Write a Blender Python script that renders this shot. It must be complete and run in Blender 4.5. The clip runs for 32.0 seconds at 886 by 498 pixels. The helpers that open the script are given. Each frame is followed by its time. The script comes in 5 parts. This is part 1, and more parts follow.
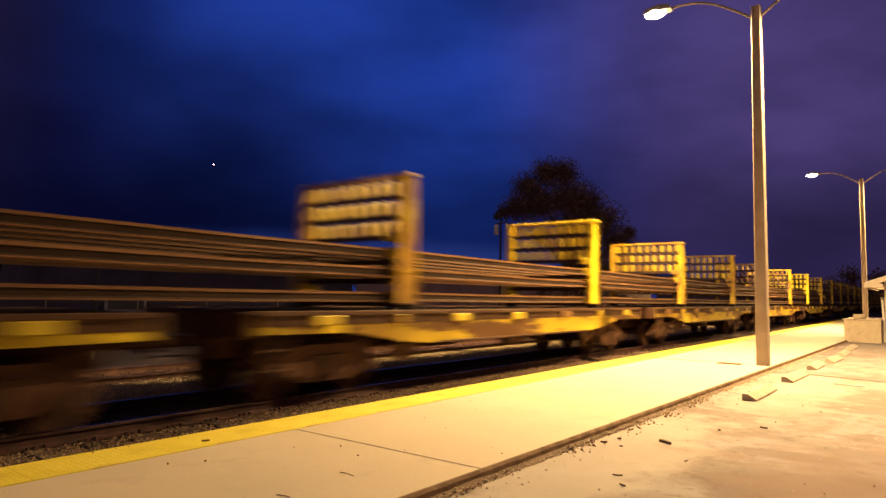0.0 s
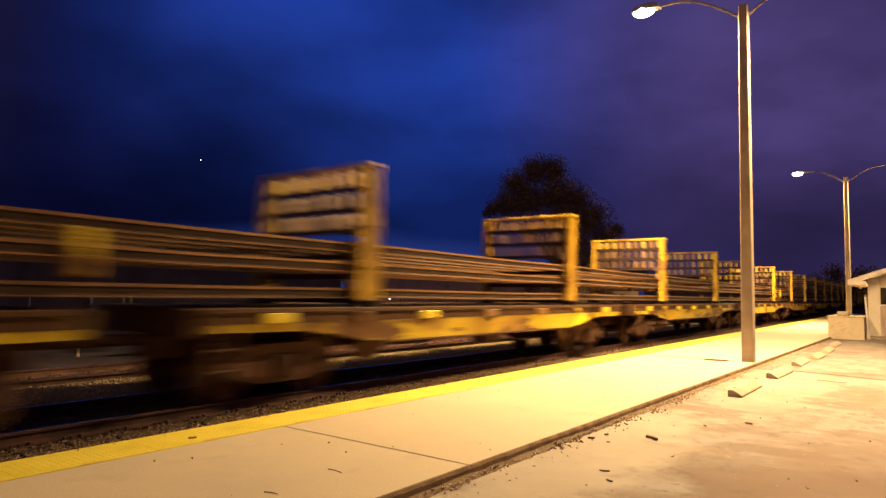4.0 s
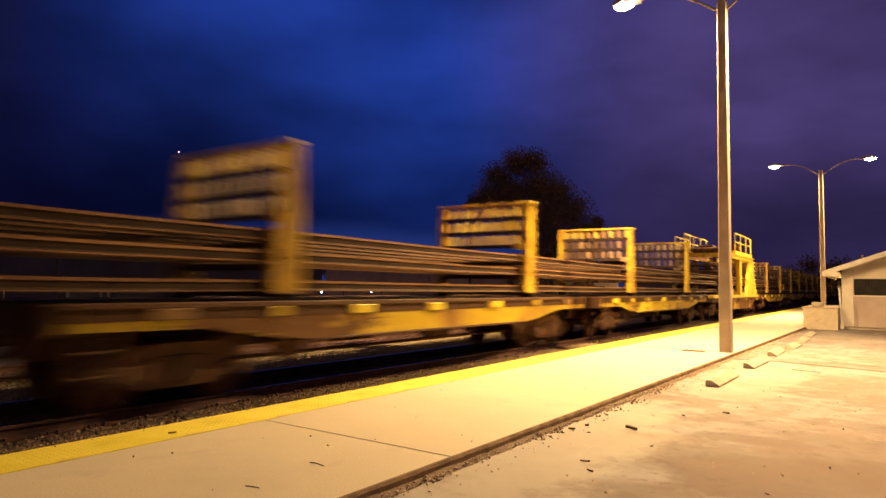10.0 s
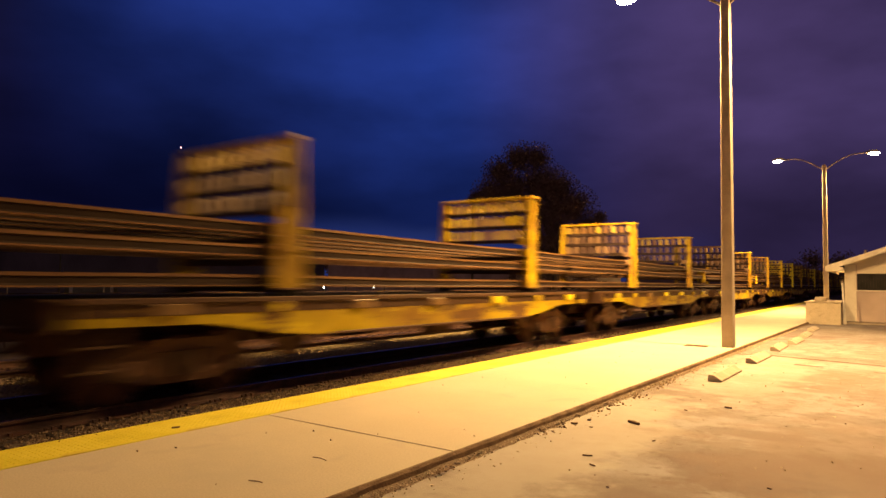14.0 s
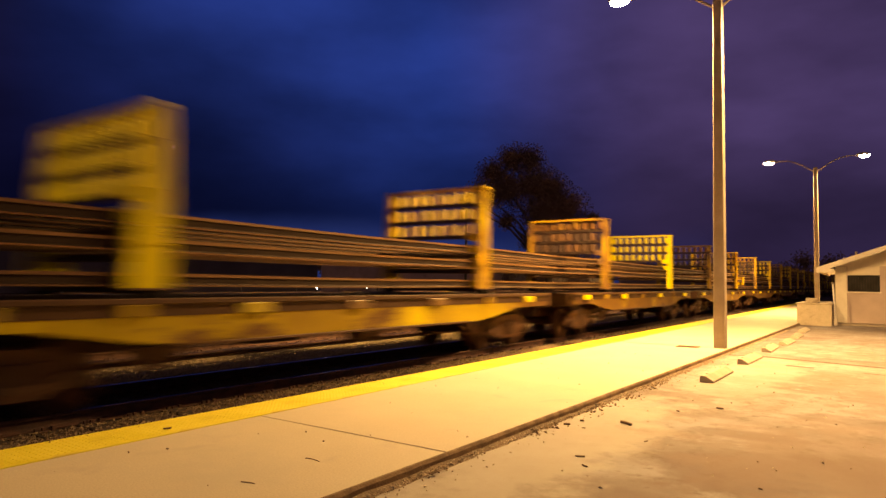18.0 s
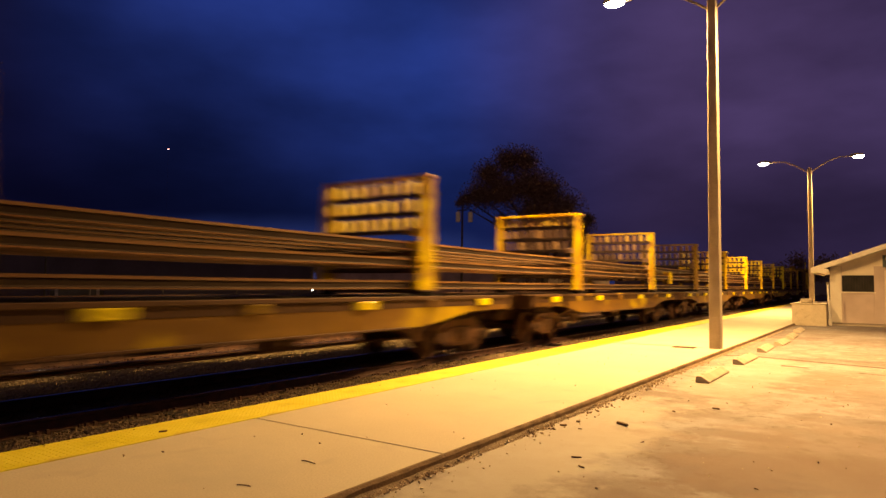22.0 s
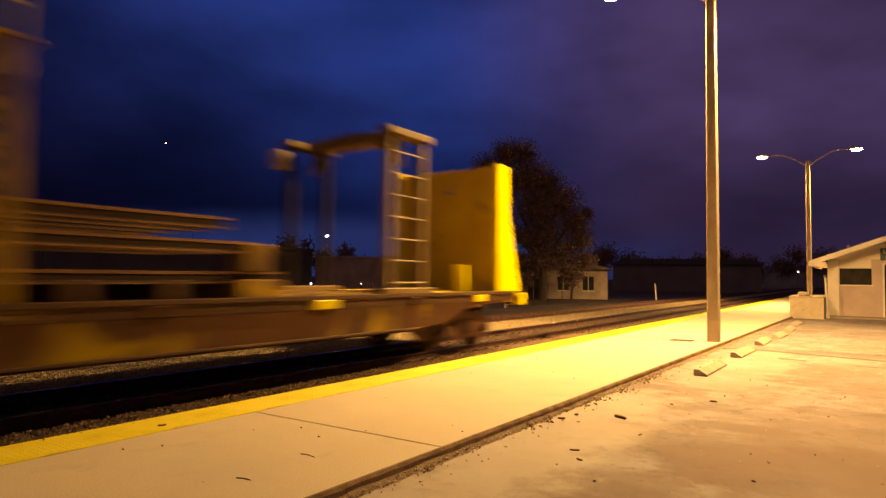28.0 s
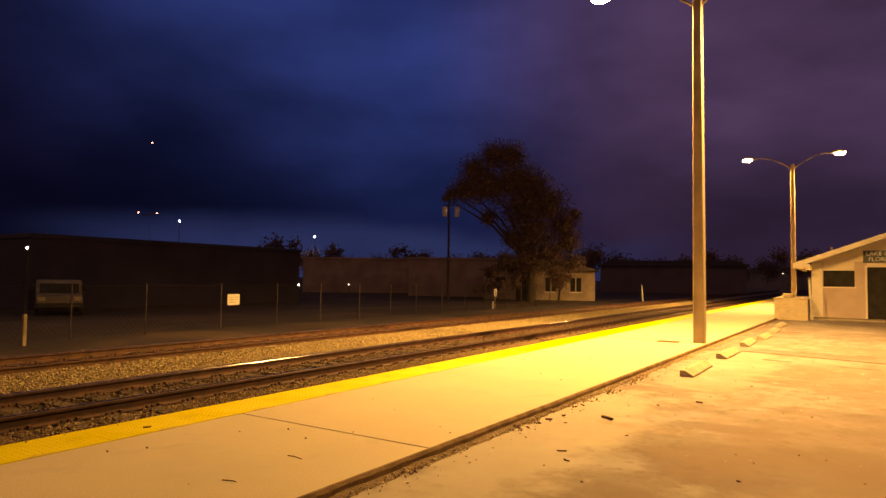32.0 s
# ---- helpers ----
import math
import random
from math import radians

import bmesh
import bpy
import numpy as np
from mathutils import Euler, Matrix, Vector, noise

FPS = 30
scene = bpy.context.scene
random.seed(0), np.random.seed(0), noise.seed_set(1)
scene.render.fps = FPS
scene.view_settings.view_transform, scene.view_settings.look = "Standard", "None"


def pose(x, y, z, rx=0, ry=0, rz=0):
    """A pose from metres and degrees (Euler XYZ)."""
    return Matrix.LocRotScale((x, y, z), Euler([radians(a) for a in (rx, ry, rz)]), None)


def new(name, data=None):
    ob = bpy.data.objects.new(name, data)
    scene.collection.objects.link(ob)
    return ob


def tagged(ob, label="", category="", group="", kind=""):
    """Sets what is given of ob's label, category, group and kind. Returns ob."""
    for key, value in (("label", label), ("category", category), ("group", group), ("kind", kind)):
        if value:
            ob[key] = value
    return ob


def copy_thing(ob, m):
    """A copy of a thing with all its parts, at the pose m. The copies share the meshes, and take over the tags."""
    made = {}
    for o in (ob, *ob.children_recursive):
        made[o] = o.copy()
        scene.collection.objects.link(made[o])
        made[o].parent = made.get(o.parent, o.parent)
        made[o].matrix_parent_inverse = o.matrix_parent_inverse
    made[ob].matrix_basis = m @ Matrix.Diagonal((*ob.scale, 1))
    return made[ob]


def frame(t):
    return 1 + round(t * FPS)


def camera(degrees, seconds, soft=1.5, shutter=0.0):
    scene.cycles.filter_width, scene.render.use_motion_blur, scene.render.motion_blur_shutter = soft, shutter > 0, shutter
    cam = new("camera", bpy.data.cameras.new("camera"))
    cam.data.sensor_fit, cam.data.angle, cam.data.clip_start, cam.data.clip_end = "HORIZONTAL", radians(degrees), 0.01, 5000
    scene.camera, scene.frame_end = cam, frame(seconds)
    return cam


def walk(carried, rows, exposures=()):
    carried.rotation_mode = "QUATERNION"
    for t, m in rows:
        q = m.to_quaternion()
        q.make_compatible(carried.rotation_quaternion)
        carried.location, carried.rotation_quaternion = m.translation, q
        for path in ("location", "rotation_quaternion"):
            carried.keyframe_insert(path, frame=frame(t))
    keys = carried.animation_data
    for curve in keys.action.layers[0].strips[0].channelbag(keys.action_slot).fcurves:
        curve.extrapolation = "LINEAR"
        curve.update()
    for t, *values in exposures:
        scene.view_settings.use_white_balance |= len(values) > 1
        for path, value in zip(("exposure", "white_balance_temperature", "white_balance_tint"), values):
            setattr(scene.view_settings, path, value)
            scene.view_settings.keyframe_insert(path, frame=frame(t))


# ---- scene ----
cam = camera(69.74, 32.0, shutter=0.95)
EYE_Z = 1.58
# seconds, turn to the left of the track, tilt up, lean (degrees)
TURNS = [
    (0, 37.263, 4.242, -0.988), (0.5, 37.221, 4.004, -1.016), (1, 37.195, 3.912, -0.888), (1.5, 37.217, 3.941, -1.034),
    (2, 37.039, 3.900, -0.994), (2.5, 36.965, 4.261, -0.948), (3, 36.841, 4.284, -0.950), (3.5, 36.528, 4.151, -0.994),
    (5.5, 35.779, 3.680, -1.111), (6, 35.708, 3.803, -0.997), (6.5, 35.485, 3.519, -1.010), (7, 35.336, 3.474, -1.173),
    (7.5, 35.483, 3.255, -1.224), (8, 35.408, 3.137, -1.189), (8.5, 35.050, 3.034, -1.124), (9, 34.783, 3.110, -1.214),
    (9.5, 34.580, 3.398, -1.086), (10, 34.572, 3.339, -0.826), (10.5, 34.646, 3.286, -0.889), (11, 34.589, 3.259, -1.044),
    (11.5, 34.641, 3.312, -1.077), (12, 34.706, 3.372, -0.968), (12.5, 34.851, 3.399, -0.841), (13, 34.831, 3.058, -0.893),
    (13.5, 34.797, 2.965, -0.805), (14, 34.768, 2.901, -0.776), (14.5, 34.752, 2.971, -0.788), (16.5, 34.437, 3.319, -0.728),
    (17, 34.291, 3.300, -0.832), (17.5, 34.242, 3.112, -0.926), (18, 34.171, 2.981, -0.877), (18.5, 34.233, 3.124, -0.865),
    (19, 34.231, 3.004, -0.755), (19.5, 34.056, 3.011, -0.743), (20, 34.174, 3.067, -0.710), (20.5, 34.129, 3.099, -0.576),
    (21, 33.943, 3.001, -0.476), (21.5, 33.878, 2.980, -0.524), (22, 33.803, 3.121, -0.688), (22.5, 33.694, 3.116, -0.713),
    (23, 33.613, 3.216, -0.798), (23.5, 33.571, 2.879, -0.705), (24, 33.577, 2.624, -0.718), (24.5, 33.460, 2.571, -0.560),
    (25, 33.807, 2.491, -0.516), (25.5, 34.026, 2.429, -0.551), (27.5, 33.543, 2.432, -0.447), (28, 33.652, 2.556, -0.597),
    (28.2, 33.704, 2.623, -0.669), (28.5, 33.885, 2.564, -0.446), (28.6, 34.075, 2.563, -0.614), (29, 33.856, 2.381, -0.293),
    (29.5, 33.658, 2.655, -0.414), (30, 33.459, 2.546, -0.561), (30.5, 33.237, 2.549, -0.568), (31, 33.343, 2.658, -0.650),
    (31.5, 33.066, 2.618, -0.570), (32, 32.586, 2.673, -0.723),
]


def eye_pose(turn, tilt, lean):
    return pose(0, 0, EYE_Z, 0, 0, turn) @ pose(0, 0, 0, 90 + tilt) @ pose(0, 0, 0, 0, 0, -lean)


walk(cam, [(t, eye_pose(a, b, c)) for t, a, b, c in TURNS],
     exposures=[(0.0, 0.32, 6050, 13), (6.0, 0.33, 6050, 13), (9.0, 0.31, 6100, 13), (11.0, 0.30, 6200, 13), (11.5, 0.16, 6700, 13), (12.2, 0.05, 7300, 14), (14.0, 0.14, 6900, 14), (18.0, 0.18, 7500, 14), (22.0, 0.06, 7600, 14), (25.0, 0.10, 8500, 14), (28.0, 0.07, 8200, 15), (29.5, 0.07, 8200, 15), (32.0, 0.07, 11500, 16)])

# ---------------------------------------------------------------- plan (metres; z = 0 is the platform, +y along the track)
Z_RAIL, Z_BED, Z_LOT, Z_FIELD = -0.05, -0.22, -0.09, -0.3
X_NEAR, X_FAR = -8.85, -13.1          # centre lines of the two tracks
X_EDGE, X_STRIP = -6.56, -5.93
POLES = [(-3.29, 17.56, 0.15), (-2.98, 46.2, 0.15)]


def kerb_x(y):
    """The kerb runs a little askew to the track."""
    return -3.40 + 0.0185 * y



# ---------------------------------------------------------------- world: late dusk under broken cloud
def make_world():
    world = bpy.data.worlds.new("dusk")
    scene.world = world
    world.use_nodes = True
    nt = world.node_tree
    nt.nodes.clear()
    N, L = nt.nodes.new, nt.links.new
    out, bg, co = N("ShaderNodeOutputWorld"), N("ShaderNodeBackground"), N("ShaderNodeTexCoord")

    def toward(v, lo, hi):
        d, r = N("ShaderNodeVectorMath"), N("ShaderNodeMapRange")
        d.operation = "DOT_PRODUCT"
        L(co.outputs["Generated"], d.inputs[0])
        d.inputs[1].default_value = Vector(v).normalized()
        r.interpolation_type = "SMOOTHSTEP"
        r.inputs["From Min"].default_value, r.inputs["From Max"].default_value = lo, hi
        L(d.outputs["Value"], r.inputs["Value"])
        return r.outputs["Result"]

    def blend(fac, a, b, kind="MIX"):
        m = N("ShaderNodeMix")
        m.data_type, m.blend_type = "RGBA", kind
        if isinstance(fac, float):
            m.inputs["Factor"].default_value = fac
        else:
            L(fac, m.inputs["Factor"])
        for i, c in ((6, a), (7, b)):
            if isinstance(c, tuple):
                m.inputs[i].default_value = (*c, 1)
            else:
                L(c, m.inputs[i])
        return m.outputs[2]

    mp = N("ShaderNodeMapping")
    mp.inputs["Scale"].default_value = (1.5, 1.5, 3.6)
    L(co.outputs["Generated"], mp.inputs["Vector"])
    n1 = N("ShaderNodeTexNoise")
    n1.inputs["Scale"].default_value, n1.inputs["Detail"].default_value, n1.inputs["Roughness"].default_value = 1.9, 5, 0.5
    L(mp.outputs["Vector"], n1.inputs["Vector"])
    cloud = N("ShaderNodeMapRange")
    cloud.inputs["From Min"].default_value, cloud.inputs["From Max"].default_value = 0.3, 0.7
    cloud.inputs["To Min"].default_value, cloud.inputs["To Max"].default_value = 0.6, 1.4
    L(n1.outputs["Fac"], cloud.inputs["Value"])
    # thin cloud lets the last blue through ahead; heavy cloud to the west; a warm town glow down the line
    sky = blend(toward((-0.585, 0.70, 0.41), 0.855, 1.0), (0.0034, 0.0039, 0.026), (0.0095, 0.027, 0.178))
    sky = blend(toward((0.08, 0.95, 0.36), 0.78, 1.0), sky, (0.054, 0.036, 0.122))
    sky = blend(toward((-0.83, 0.54, 0.10), 0.945, 1.03), sky, (0.0026, 0.0036, 0.024))
    # a clear strip low over the horizon
    sep, low = N("ShaderNodeSeparateXYZ"), N("ShaderNodeMapRange")
    L(co.outputs["Generated"], sep.inputs["Vector"])
    low.interpolation_type = "SMOOTHSTEP"
    low.inputs["From Min"].default_value, low.inputs["From Max"].default_value = 0.10, 0.055
    ragged, bank = N("ShaderNodeMath"), N("ShaderNodeMapRange")
    ragged.operation = "MULTIPLY_ADD"
    L(n1.outputs["Fac"], ragged.inputs[0])
    ragged.inputs[1].default_value = 0.10
    lift = N("ShaderNodeMath")
    lift.operation = "SUBTRACT"
    L(sep.outputs["Z"], lift.inputs[0])
    lift.inputs[1].default_value = 0.05
    L(lift.outputs[0], ragged.inputs[2])
    L(ragged.outputs[0], low.inputs["Value"])
    # a dark bank of cloud over that strip
    bank.interpolation_type = "SMOOTHSTEP"
    bank.inputs["From Min"].default_value, bank.inputs["From Max"].default_value = 0.10, 0.30
    bank.inputs["To Min"].default_value, bank.inputs["To Max"].default_value = 0.52, 1.0
    L(ragged.outputs[0], bank.inputs["Value"])
    sky = blend(1.0, sky, cloud.outputs["Result"], "MULTIPLY")
    sky = blend(1.0, sky, bank.outputs["Result"], "MULTIPLY")
    streaks = blend(cloud.outputs["Result"], (0.005, 0.011, 0.075), (0.013, 0.026, 0.125))
    gap = N("ShaderNodeMath")
    gap.operation = "MULTIPLY"
    L(low.outputs["Result"], gap.inputs[0])
    L(toward((-0.63, 0.77, 0.06), 0.86, 0.995), gap.inputs[1])
    sky = blend(gap.outputs[0], sky, streaks)
    # a warm glow added in the unseen quarter behind, to lift the dark sides
    sky = blend(toward((0.0, -0.98, 0.15), -0.35, 1.0), sky, (0.165, 0.098, 0.085))
    L(sky, bg.inputs["Color"])
    bg.inputs["Strength"].default_value = 1.0
    L(bg.outputs[0], out.inputs["Surface"])


make_world()


# ---------------------------------------------------------------- lamps of the place
def lamp_light(x, y, z, watts):
    d = bpy.data.lights.new("sodium_lamp", "SPOT")
    d.energy, d.color, d.shadow_soft_size, d.spot_size, d.spot_blend = watts, (1.0, 0.612, 0.222), 0.12, radians(164), 0.66
    ob = new("sodium_light", d)
    ob.location = (x, y, z)
    return ob


LAMP_HEADS = []
for px, py, up in POLES:
    for side in (-1, 1):
        LAMP_HEADS.append((px + side * 2.62, py, 9.55 + up, side))
for hx, hy, hz, side in LAMP_HEADS:
    lamp_light(hx, hy, hz - 0.2, 12900)


# ---------------------------------------------------------------- materials
def mat(name, color, rough=0.7, metal=0.0, second=None, scale=3.0, spread=0.5, grain=40.0, bump=0.15, stain=None, stain_scale=0.8, stain_at=0.6, vary=0.0, spec=0.5, gloss_vary=0.15, drift=False):
    """A surface with a base colour, a second colour in blotches, fine grain, bump and optional stains."""
    m = bpy.data.materials.new(name)
    m.use_nodes = True
    nt = m.node_tree
    N, L = nt.nodes.new, nt.links.new
    b = nt.nodes["Principled BSDF"]
    b.inputs["Roughness"].default_value, b.inputs["Metallic"].default_value = rough, metal
    b.inputs["Specular IOR Level"].default_value = spec
    tc, co = N("ShaderNodeTexCoord"), N("ShaderNodeMapping")
    co.name = "coords"
    L(tc.outputs["Object"], co.inputs["Vector"])
    if drift:
        # no two wagons wear the same pattern
        own, far = N("ShaderNodeObjectInfo"), N("ShaderNodeMath")
        far.operation, far.inputs[1].default_value = "MULTIPLY", 83.0
        L(own.outputs["Random"], far.inputs[0])
        L(far.outputs[0], co.inputs["Location"])
    second = second or tuple(c * 0.6 for c in color)
    n1 = N("ShaderNodeTexNoise")
    n1.inputs["Scale"].default_value, n1.inputs["Detail"].default_value = scale, 6
    L(co.outputs["Vector"], n1.inputs["Vector"])
    r1 = N("ShaderNodeMapRange")
    r1.inputs["From Min"].default_value, r1.inputs["From Max"].default_value = 0.5 - 0.25 * spread, 0.5 + 0.25 * spread
    L(n1.outputs["Fac"], r1.inputs["Value"])
    mx = N("ShaderNodeMix")
    mx.data_type = "RGBA"
    mx.inputs[6].default_value, mx.inputs[7].default_value = (*color, 1), (*second, 1)
    L(r1.outputs["Result"], mx.inputs["Factor"])
    n2 = N("ShaderNodeTexNoise")
    n2.inputs["Scale"].default_value, n2.inputs["Detail"].default_value = grain, 4
    L(co.outputs["Vector"], n2.inputs["Vector"])
    g = N("ShaderNodeMapRange")
    g.inputs["To Min"].default_value, g.inputs["To Max"].default_value = 0.72, 1.22
    L(n2.outputs["Fac"], g.inputs["Value"])
    mul = N("ShaderNodeMix")
    mul.data_type, mul.blend_type = "RGBA", "MULTIPLY"
    mul.inputs["Factor"].default_value = 1.0
    L(mx.outputs[2], mul.inputs[6])
    L(g.outputs["Result"], mul.inputs[7])
    last = mul.outputs[2]
    if stain:
        n3 = N("ShaderNodeTexNoise")
        n3.inputs["Scale"].default_value, n3.inputs["Detail"].default_value, n3.inputs["Distortion"].default_value = stain_scale, 8, 0.6
        L(co.outputs["Vector"], n3.inputs["Vector"])
        r3 = N("ShaderNodeMapRange")
        r3.inputs["From Min"].default_value, r3.inputs["From Max"].default_value = stain_at - 0.06, stain_at + 0.1
        L(n3.outputs["Fac"], r3.inputs["Value"])
        sx = N("ShaderNodeMix")
        sx.data_type = "RGBA"
        L(r3.outputs["Result"], sx.inputs["Factor"])
        L(last, sx.inputs[6])
        sx.inputs[7].default_value = (*stain, 1)
        last = sx.outputs[2]
    if vary:
        info = N("ShaderNodeObjectInfo")
        vr = N("ShaderNodeMapRange")
        vr.inputs["To Min"].default_value, vr.inputs["To Max"].default_value = 1 - vary, 1 + vary
        L(info.outputs["Random"], vr.inputs["Value"])
        vm = N("ShaderNodeMix")
        vm.data_type, vm.blend_type = "RGBA", "MULTIPLY"
        vm.inputs["Factor"].default_value = 1.0
        L(last, vm.inputs[6])
        L(vr.outputs["Result"], vm.inputs[7])
        last = vm.outputs[2]
    L(last, b.inputs["Base Color"])
    rr = N("ShaderNodeMapRange")
    rr.inputs["To Min"].default_value, rr.inputs["To Max"].default_value = max(0.05, rough - gloss_vary), min(1, rough + gloss_vary)
    L(n1.outputs["Fac"], rr.inputs["Value"])
    L(rr.outputs["Result"], b.inputs["Roughness"])
    if bump:
        bp = N("ShaderNodeBump")
        bp.inputs["Strength"].default_value, bp.inputs["Distance"].default_value = bump, 0.02
        L(n2.outputs["Fac"], bp.inputs["Height"])
        L(bp.outputs["Normal"], b.inputs["Normal"])
    return m


def add_layer(m, color, scale, lo, hi, kind="specks", stretch=(1, 1, 1), mask=0.0):
    """Lays specks (small cells) or blotches (layered noise) of another colour over a material."""
    nt = m.node_tree
    N, L = nt.nodes.new, nt.links.new
    socket = nt.nodes["Principled BSDF"].inputs["Base Color"]
    under = socket.links[0].from_socket
    co, mp = nt.nodes["coords"], N("ShaderNodeMapping")
    mp.inputs["Scale"].default_value = stretch
    L(co.outputs["Vector"], mp.inputs["Vector"])
    r = N("ShaderNodeMapRange")
    if kind == "specks":
        t = N("ShaderNodeTexVoronoi")
        t.inputs["Scale"].default_value, t.inputs["Randomness"].default_value = scale, 1.0
        L(t.outputs["Distance"], r.inputs["Value"])
    else:
        t = N("ShaderNodeTexNoise")
        t.inputs["Scale"].default_value, t.inputs["Detail"].default_value, t.inputs["Roughness"].default_value = scale, 12, 0.68
        L(t.outputs["Fac"], r.inputs["Value"])
    L(mp.outputs["Vector"], t.inputs["Vector"])
    r.inputs["From Min"].default_value, r.inputs["From Max"].default_value = lo, hi
    fac = r.outputs["Result"]
    if mask:
        n = N("ShaderNodeTexNoise")
        n.inputs["Scale"].default_value, n.inputs["Detail"].default_value = scale * 0.13, 3
        L(co.outputs["Vector"], n.inputs["Vector"])
        q, k = N("ShaderNodeMapRange"), N("ShaderNodeMath")
        q.inputs["From Min"].default_value, q.inputs["From Max"].default_value = mask, mask + 0.08
        L(n.outputs["Fac"], q.inputs["Value"])
        k.operation = "MULTIPLY"
        L(fac, k.inputs[0])
        L(q.outputs["Result"], k.inputs[1])
        fac = k.outputs[0]
    mx = N("ShaderNodeMix")
    mx.data_type = "RGBA"
    L(fac, mx.inputs["Factor"])
    L(under, mx.inputs[6])
    mx.inputs[7].default_value = (*color, 1)
    L(mx.outputs[2], socket)
    return m


def add_random(m, color, lo, hi):
    """Turns some of the objects that wear a material to another colour."""
    nt = m.node_tree
    N, L = nt.nodes.new, nt.links.new
    socket = nt.nodes["Principled BSDF"].inputs["Base Color"]
    under = socket.links[0].from_socket
    info, r, mx = N("ShaderNodeObjectInfo"), N("ShaderNodeMapRange"), N("ShaderNodeMix")
    r.inputs["From Min"].default_value, r.inputs["From Max"].default_value = lo, hi
    L(info.outputs["Random"], r.inputs["Value"])
    mx.data_type = "RGBA"
    L(r.outputs["Result"], mx.inputs["Factor"])
    L(under, mx.inputs[6])
    mx.inputs[7].default_value = (*color, 1)
    L(mx.outputs[2], socket)
    return m


def add_patch(m, x, y, rx, ry, color, strength=0.8):
    """One large stain of its own ragged shape round a place on a floor."""
    nt = m.node_tree
    N, L = nt.nodes.new, nt.links.new
    socket = nt.nodes["Principled BSDF"].inputs["Base Color"]
    under = socket.links[0].from_socket
    mp, d, n, k, r, mx = N("ShaderNodeMapping"), N("ShaderNodeVectorMath"), N("ShaderNodeTexNoise"), N("ShaderNodeMath"), N("ShaderNodeMapRange"), N("ShaderNodeMix")
    mp.inputs["Location"].default_value, mp.inputs["Scale"].default_value = (-x / rx, -y / ry, 0), (1 / rx, 1 / ry, 0)
    L(nt.nodes["coords"].outputs["Vector"], mp.inputs["Vector"])
    d.operation = "LENGTH"
    L(mp.outputs["Vector"], d.inputs[0])
    n.inputs["Scale"].default_value, n.inputs["Detail"].default_value, n.inputs["Roughness"].default_value = 1.1, 10, 0.65
    L(nt.nodes["coords"].outputs["Vector"], n.inputs["Vector"])
    k.operation = "MULTIPLY_ADD"
    k.inputs[1].default_value = 2.2
    L(n.outputs["Fac"], k.inputs[0])
    L(d.outputs["Value"], k.inputs[2])
    r.interpolation_type = "SMOOTHSTEP"
    r.inputs["From Min"].default_value, r.inputs["From Max"].default_value = 2.3, 1.75
    r.inputs["To Max"].default_value = strength
    L(k.outputs[0], r.inputs["Value"])
    mx.data_type = "RGBA"
    L(r.outputs["Result"], mx.inputs["Factor"])
    L(under, mx.inputs[6])
    mx.inputs[7].default_value = (*color, 1)
    L(mx.outputs[2], socket)
    return m


def glow_mat(name, color, strength):
    m = bpy.data.materials.new(name)
    m.use_nodes = True
    b = m.node_tree.nodes["Principled BSDF"]
    b.inputs["Base Color"].default_value = (*color, 1)
    b.inputs["Emission Color"].default_value = (*color, 1)
    b.inputs["Emission Strength"].default_value = strength
    return m


M_LOT = mat("worn_concrete_lot", (0.297, 0.272, 0.270), 0.88, second=(0.239, 0.213, 0.211), scale=0.9, spread=1.4, grain=90, bump=0.3)
add_layer(M_LOT, (0.150, 0.104, 0.084), 0.5, 0.43, 0.64, "blotches", (0.8, 1.1, 1))
add_layer(M_LOT, (0.302, 0.281, 0.283), 0.7, 0.52, 0.78, "blotches")
add_layer(M_LOT, (0.124, 0.091, 0.068), 4.0, 0.53, 0.66, "blotches")
add_layer(M_LOT, (0.150, 0.114, 0.087), 0.16, 0.47, 0.60, "blotches", (1.0, 0.8, 1))
add_layer(M_LOT, (0.320, 0.285, 0.263), 11.0, 0.60, 0.72, "blotches", mask=0.5)
add_layer(M_LOT, (0.102, 0.063, 0.049), 22.0, 0.14, 0.07, "specks", mask=0.54)
add_layer(M_LOT, (0.191, 0.143, 0.125), 1.7, 0.50, 0.66, "blotches", (1.0, 0.9, 1))
add_layer(M_LOT, (0.293, 0.272, 0.270), 2.4, 0.56, 0.72, "blotches")
add_layer(M_LOT, (0.133, 0.091, 0.070), 7.0, 0.60, 0.70, "blotches")
for x, y, rx, ry, k in ((-0.8, 6.4, 1.3, 0.9, 0.75), (0.6, 6.9, 1.1, 0.8, 0.75), (-1.35, 7.95, 0.7, 0.25, 0.7), (-1.8, 5.0, 0.9, 0.6, 0.6), (1.6, 8.6, 1.2, 0.9, 0.6), (-0.1, 9.6, 0.9, 0.35, 0.5)):
    add_patch(M_LOT, x, y, rx, ry, (0.129, 0.080, 0.066), k)
add_layer(M_LOT, (0.426, 0.371, 0.328), 31.0, 0.11, 0.05, "specks", mask=0.54)
add_patch(M_LOT, -2.75, 6.5, 0.8, 3.2, (0.40, 0.365, 0.32), 0.75)
add_patch(M_LOT, -2.0, 13.5, 0.9, 4.0, (0.38, 0.355, 0.32), 0.4)
add_patch(M_LOT, 0.9, 7.2, 2.6, 2.4, (0.20, 0.132, 0.10), 0.55)
add_patch(M_LOT, 2.6, 10.5, 2.2, 1.0, (0.20, 0.14, 0.11), 0.45)
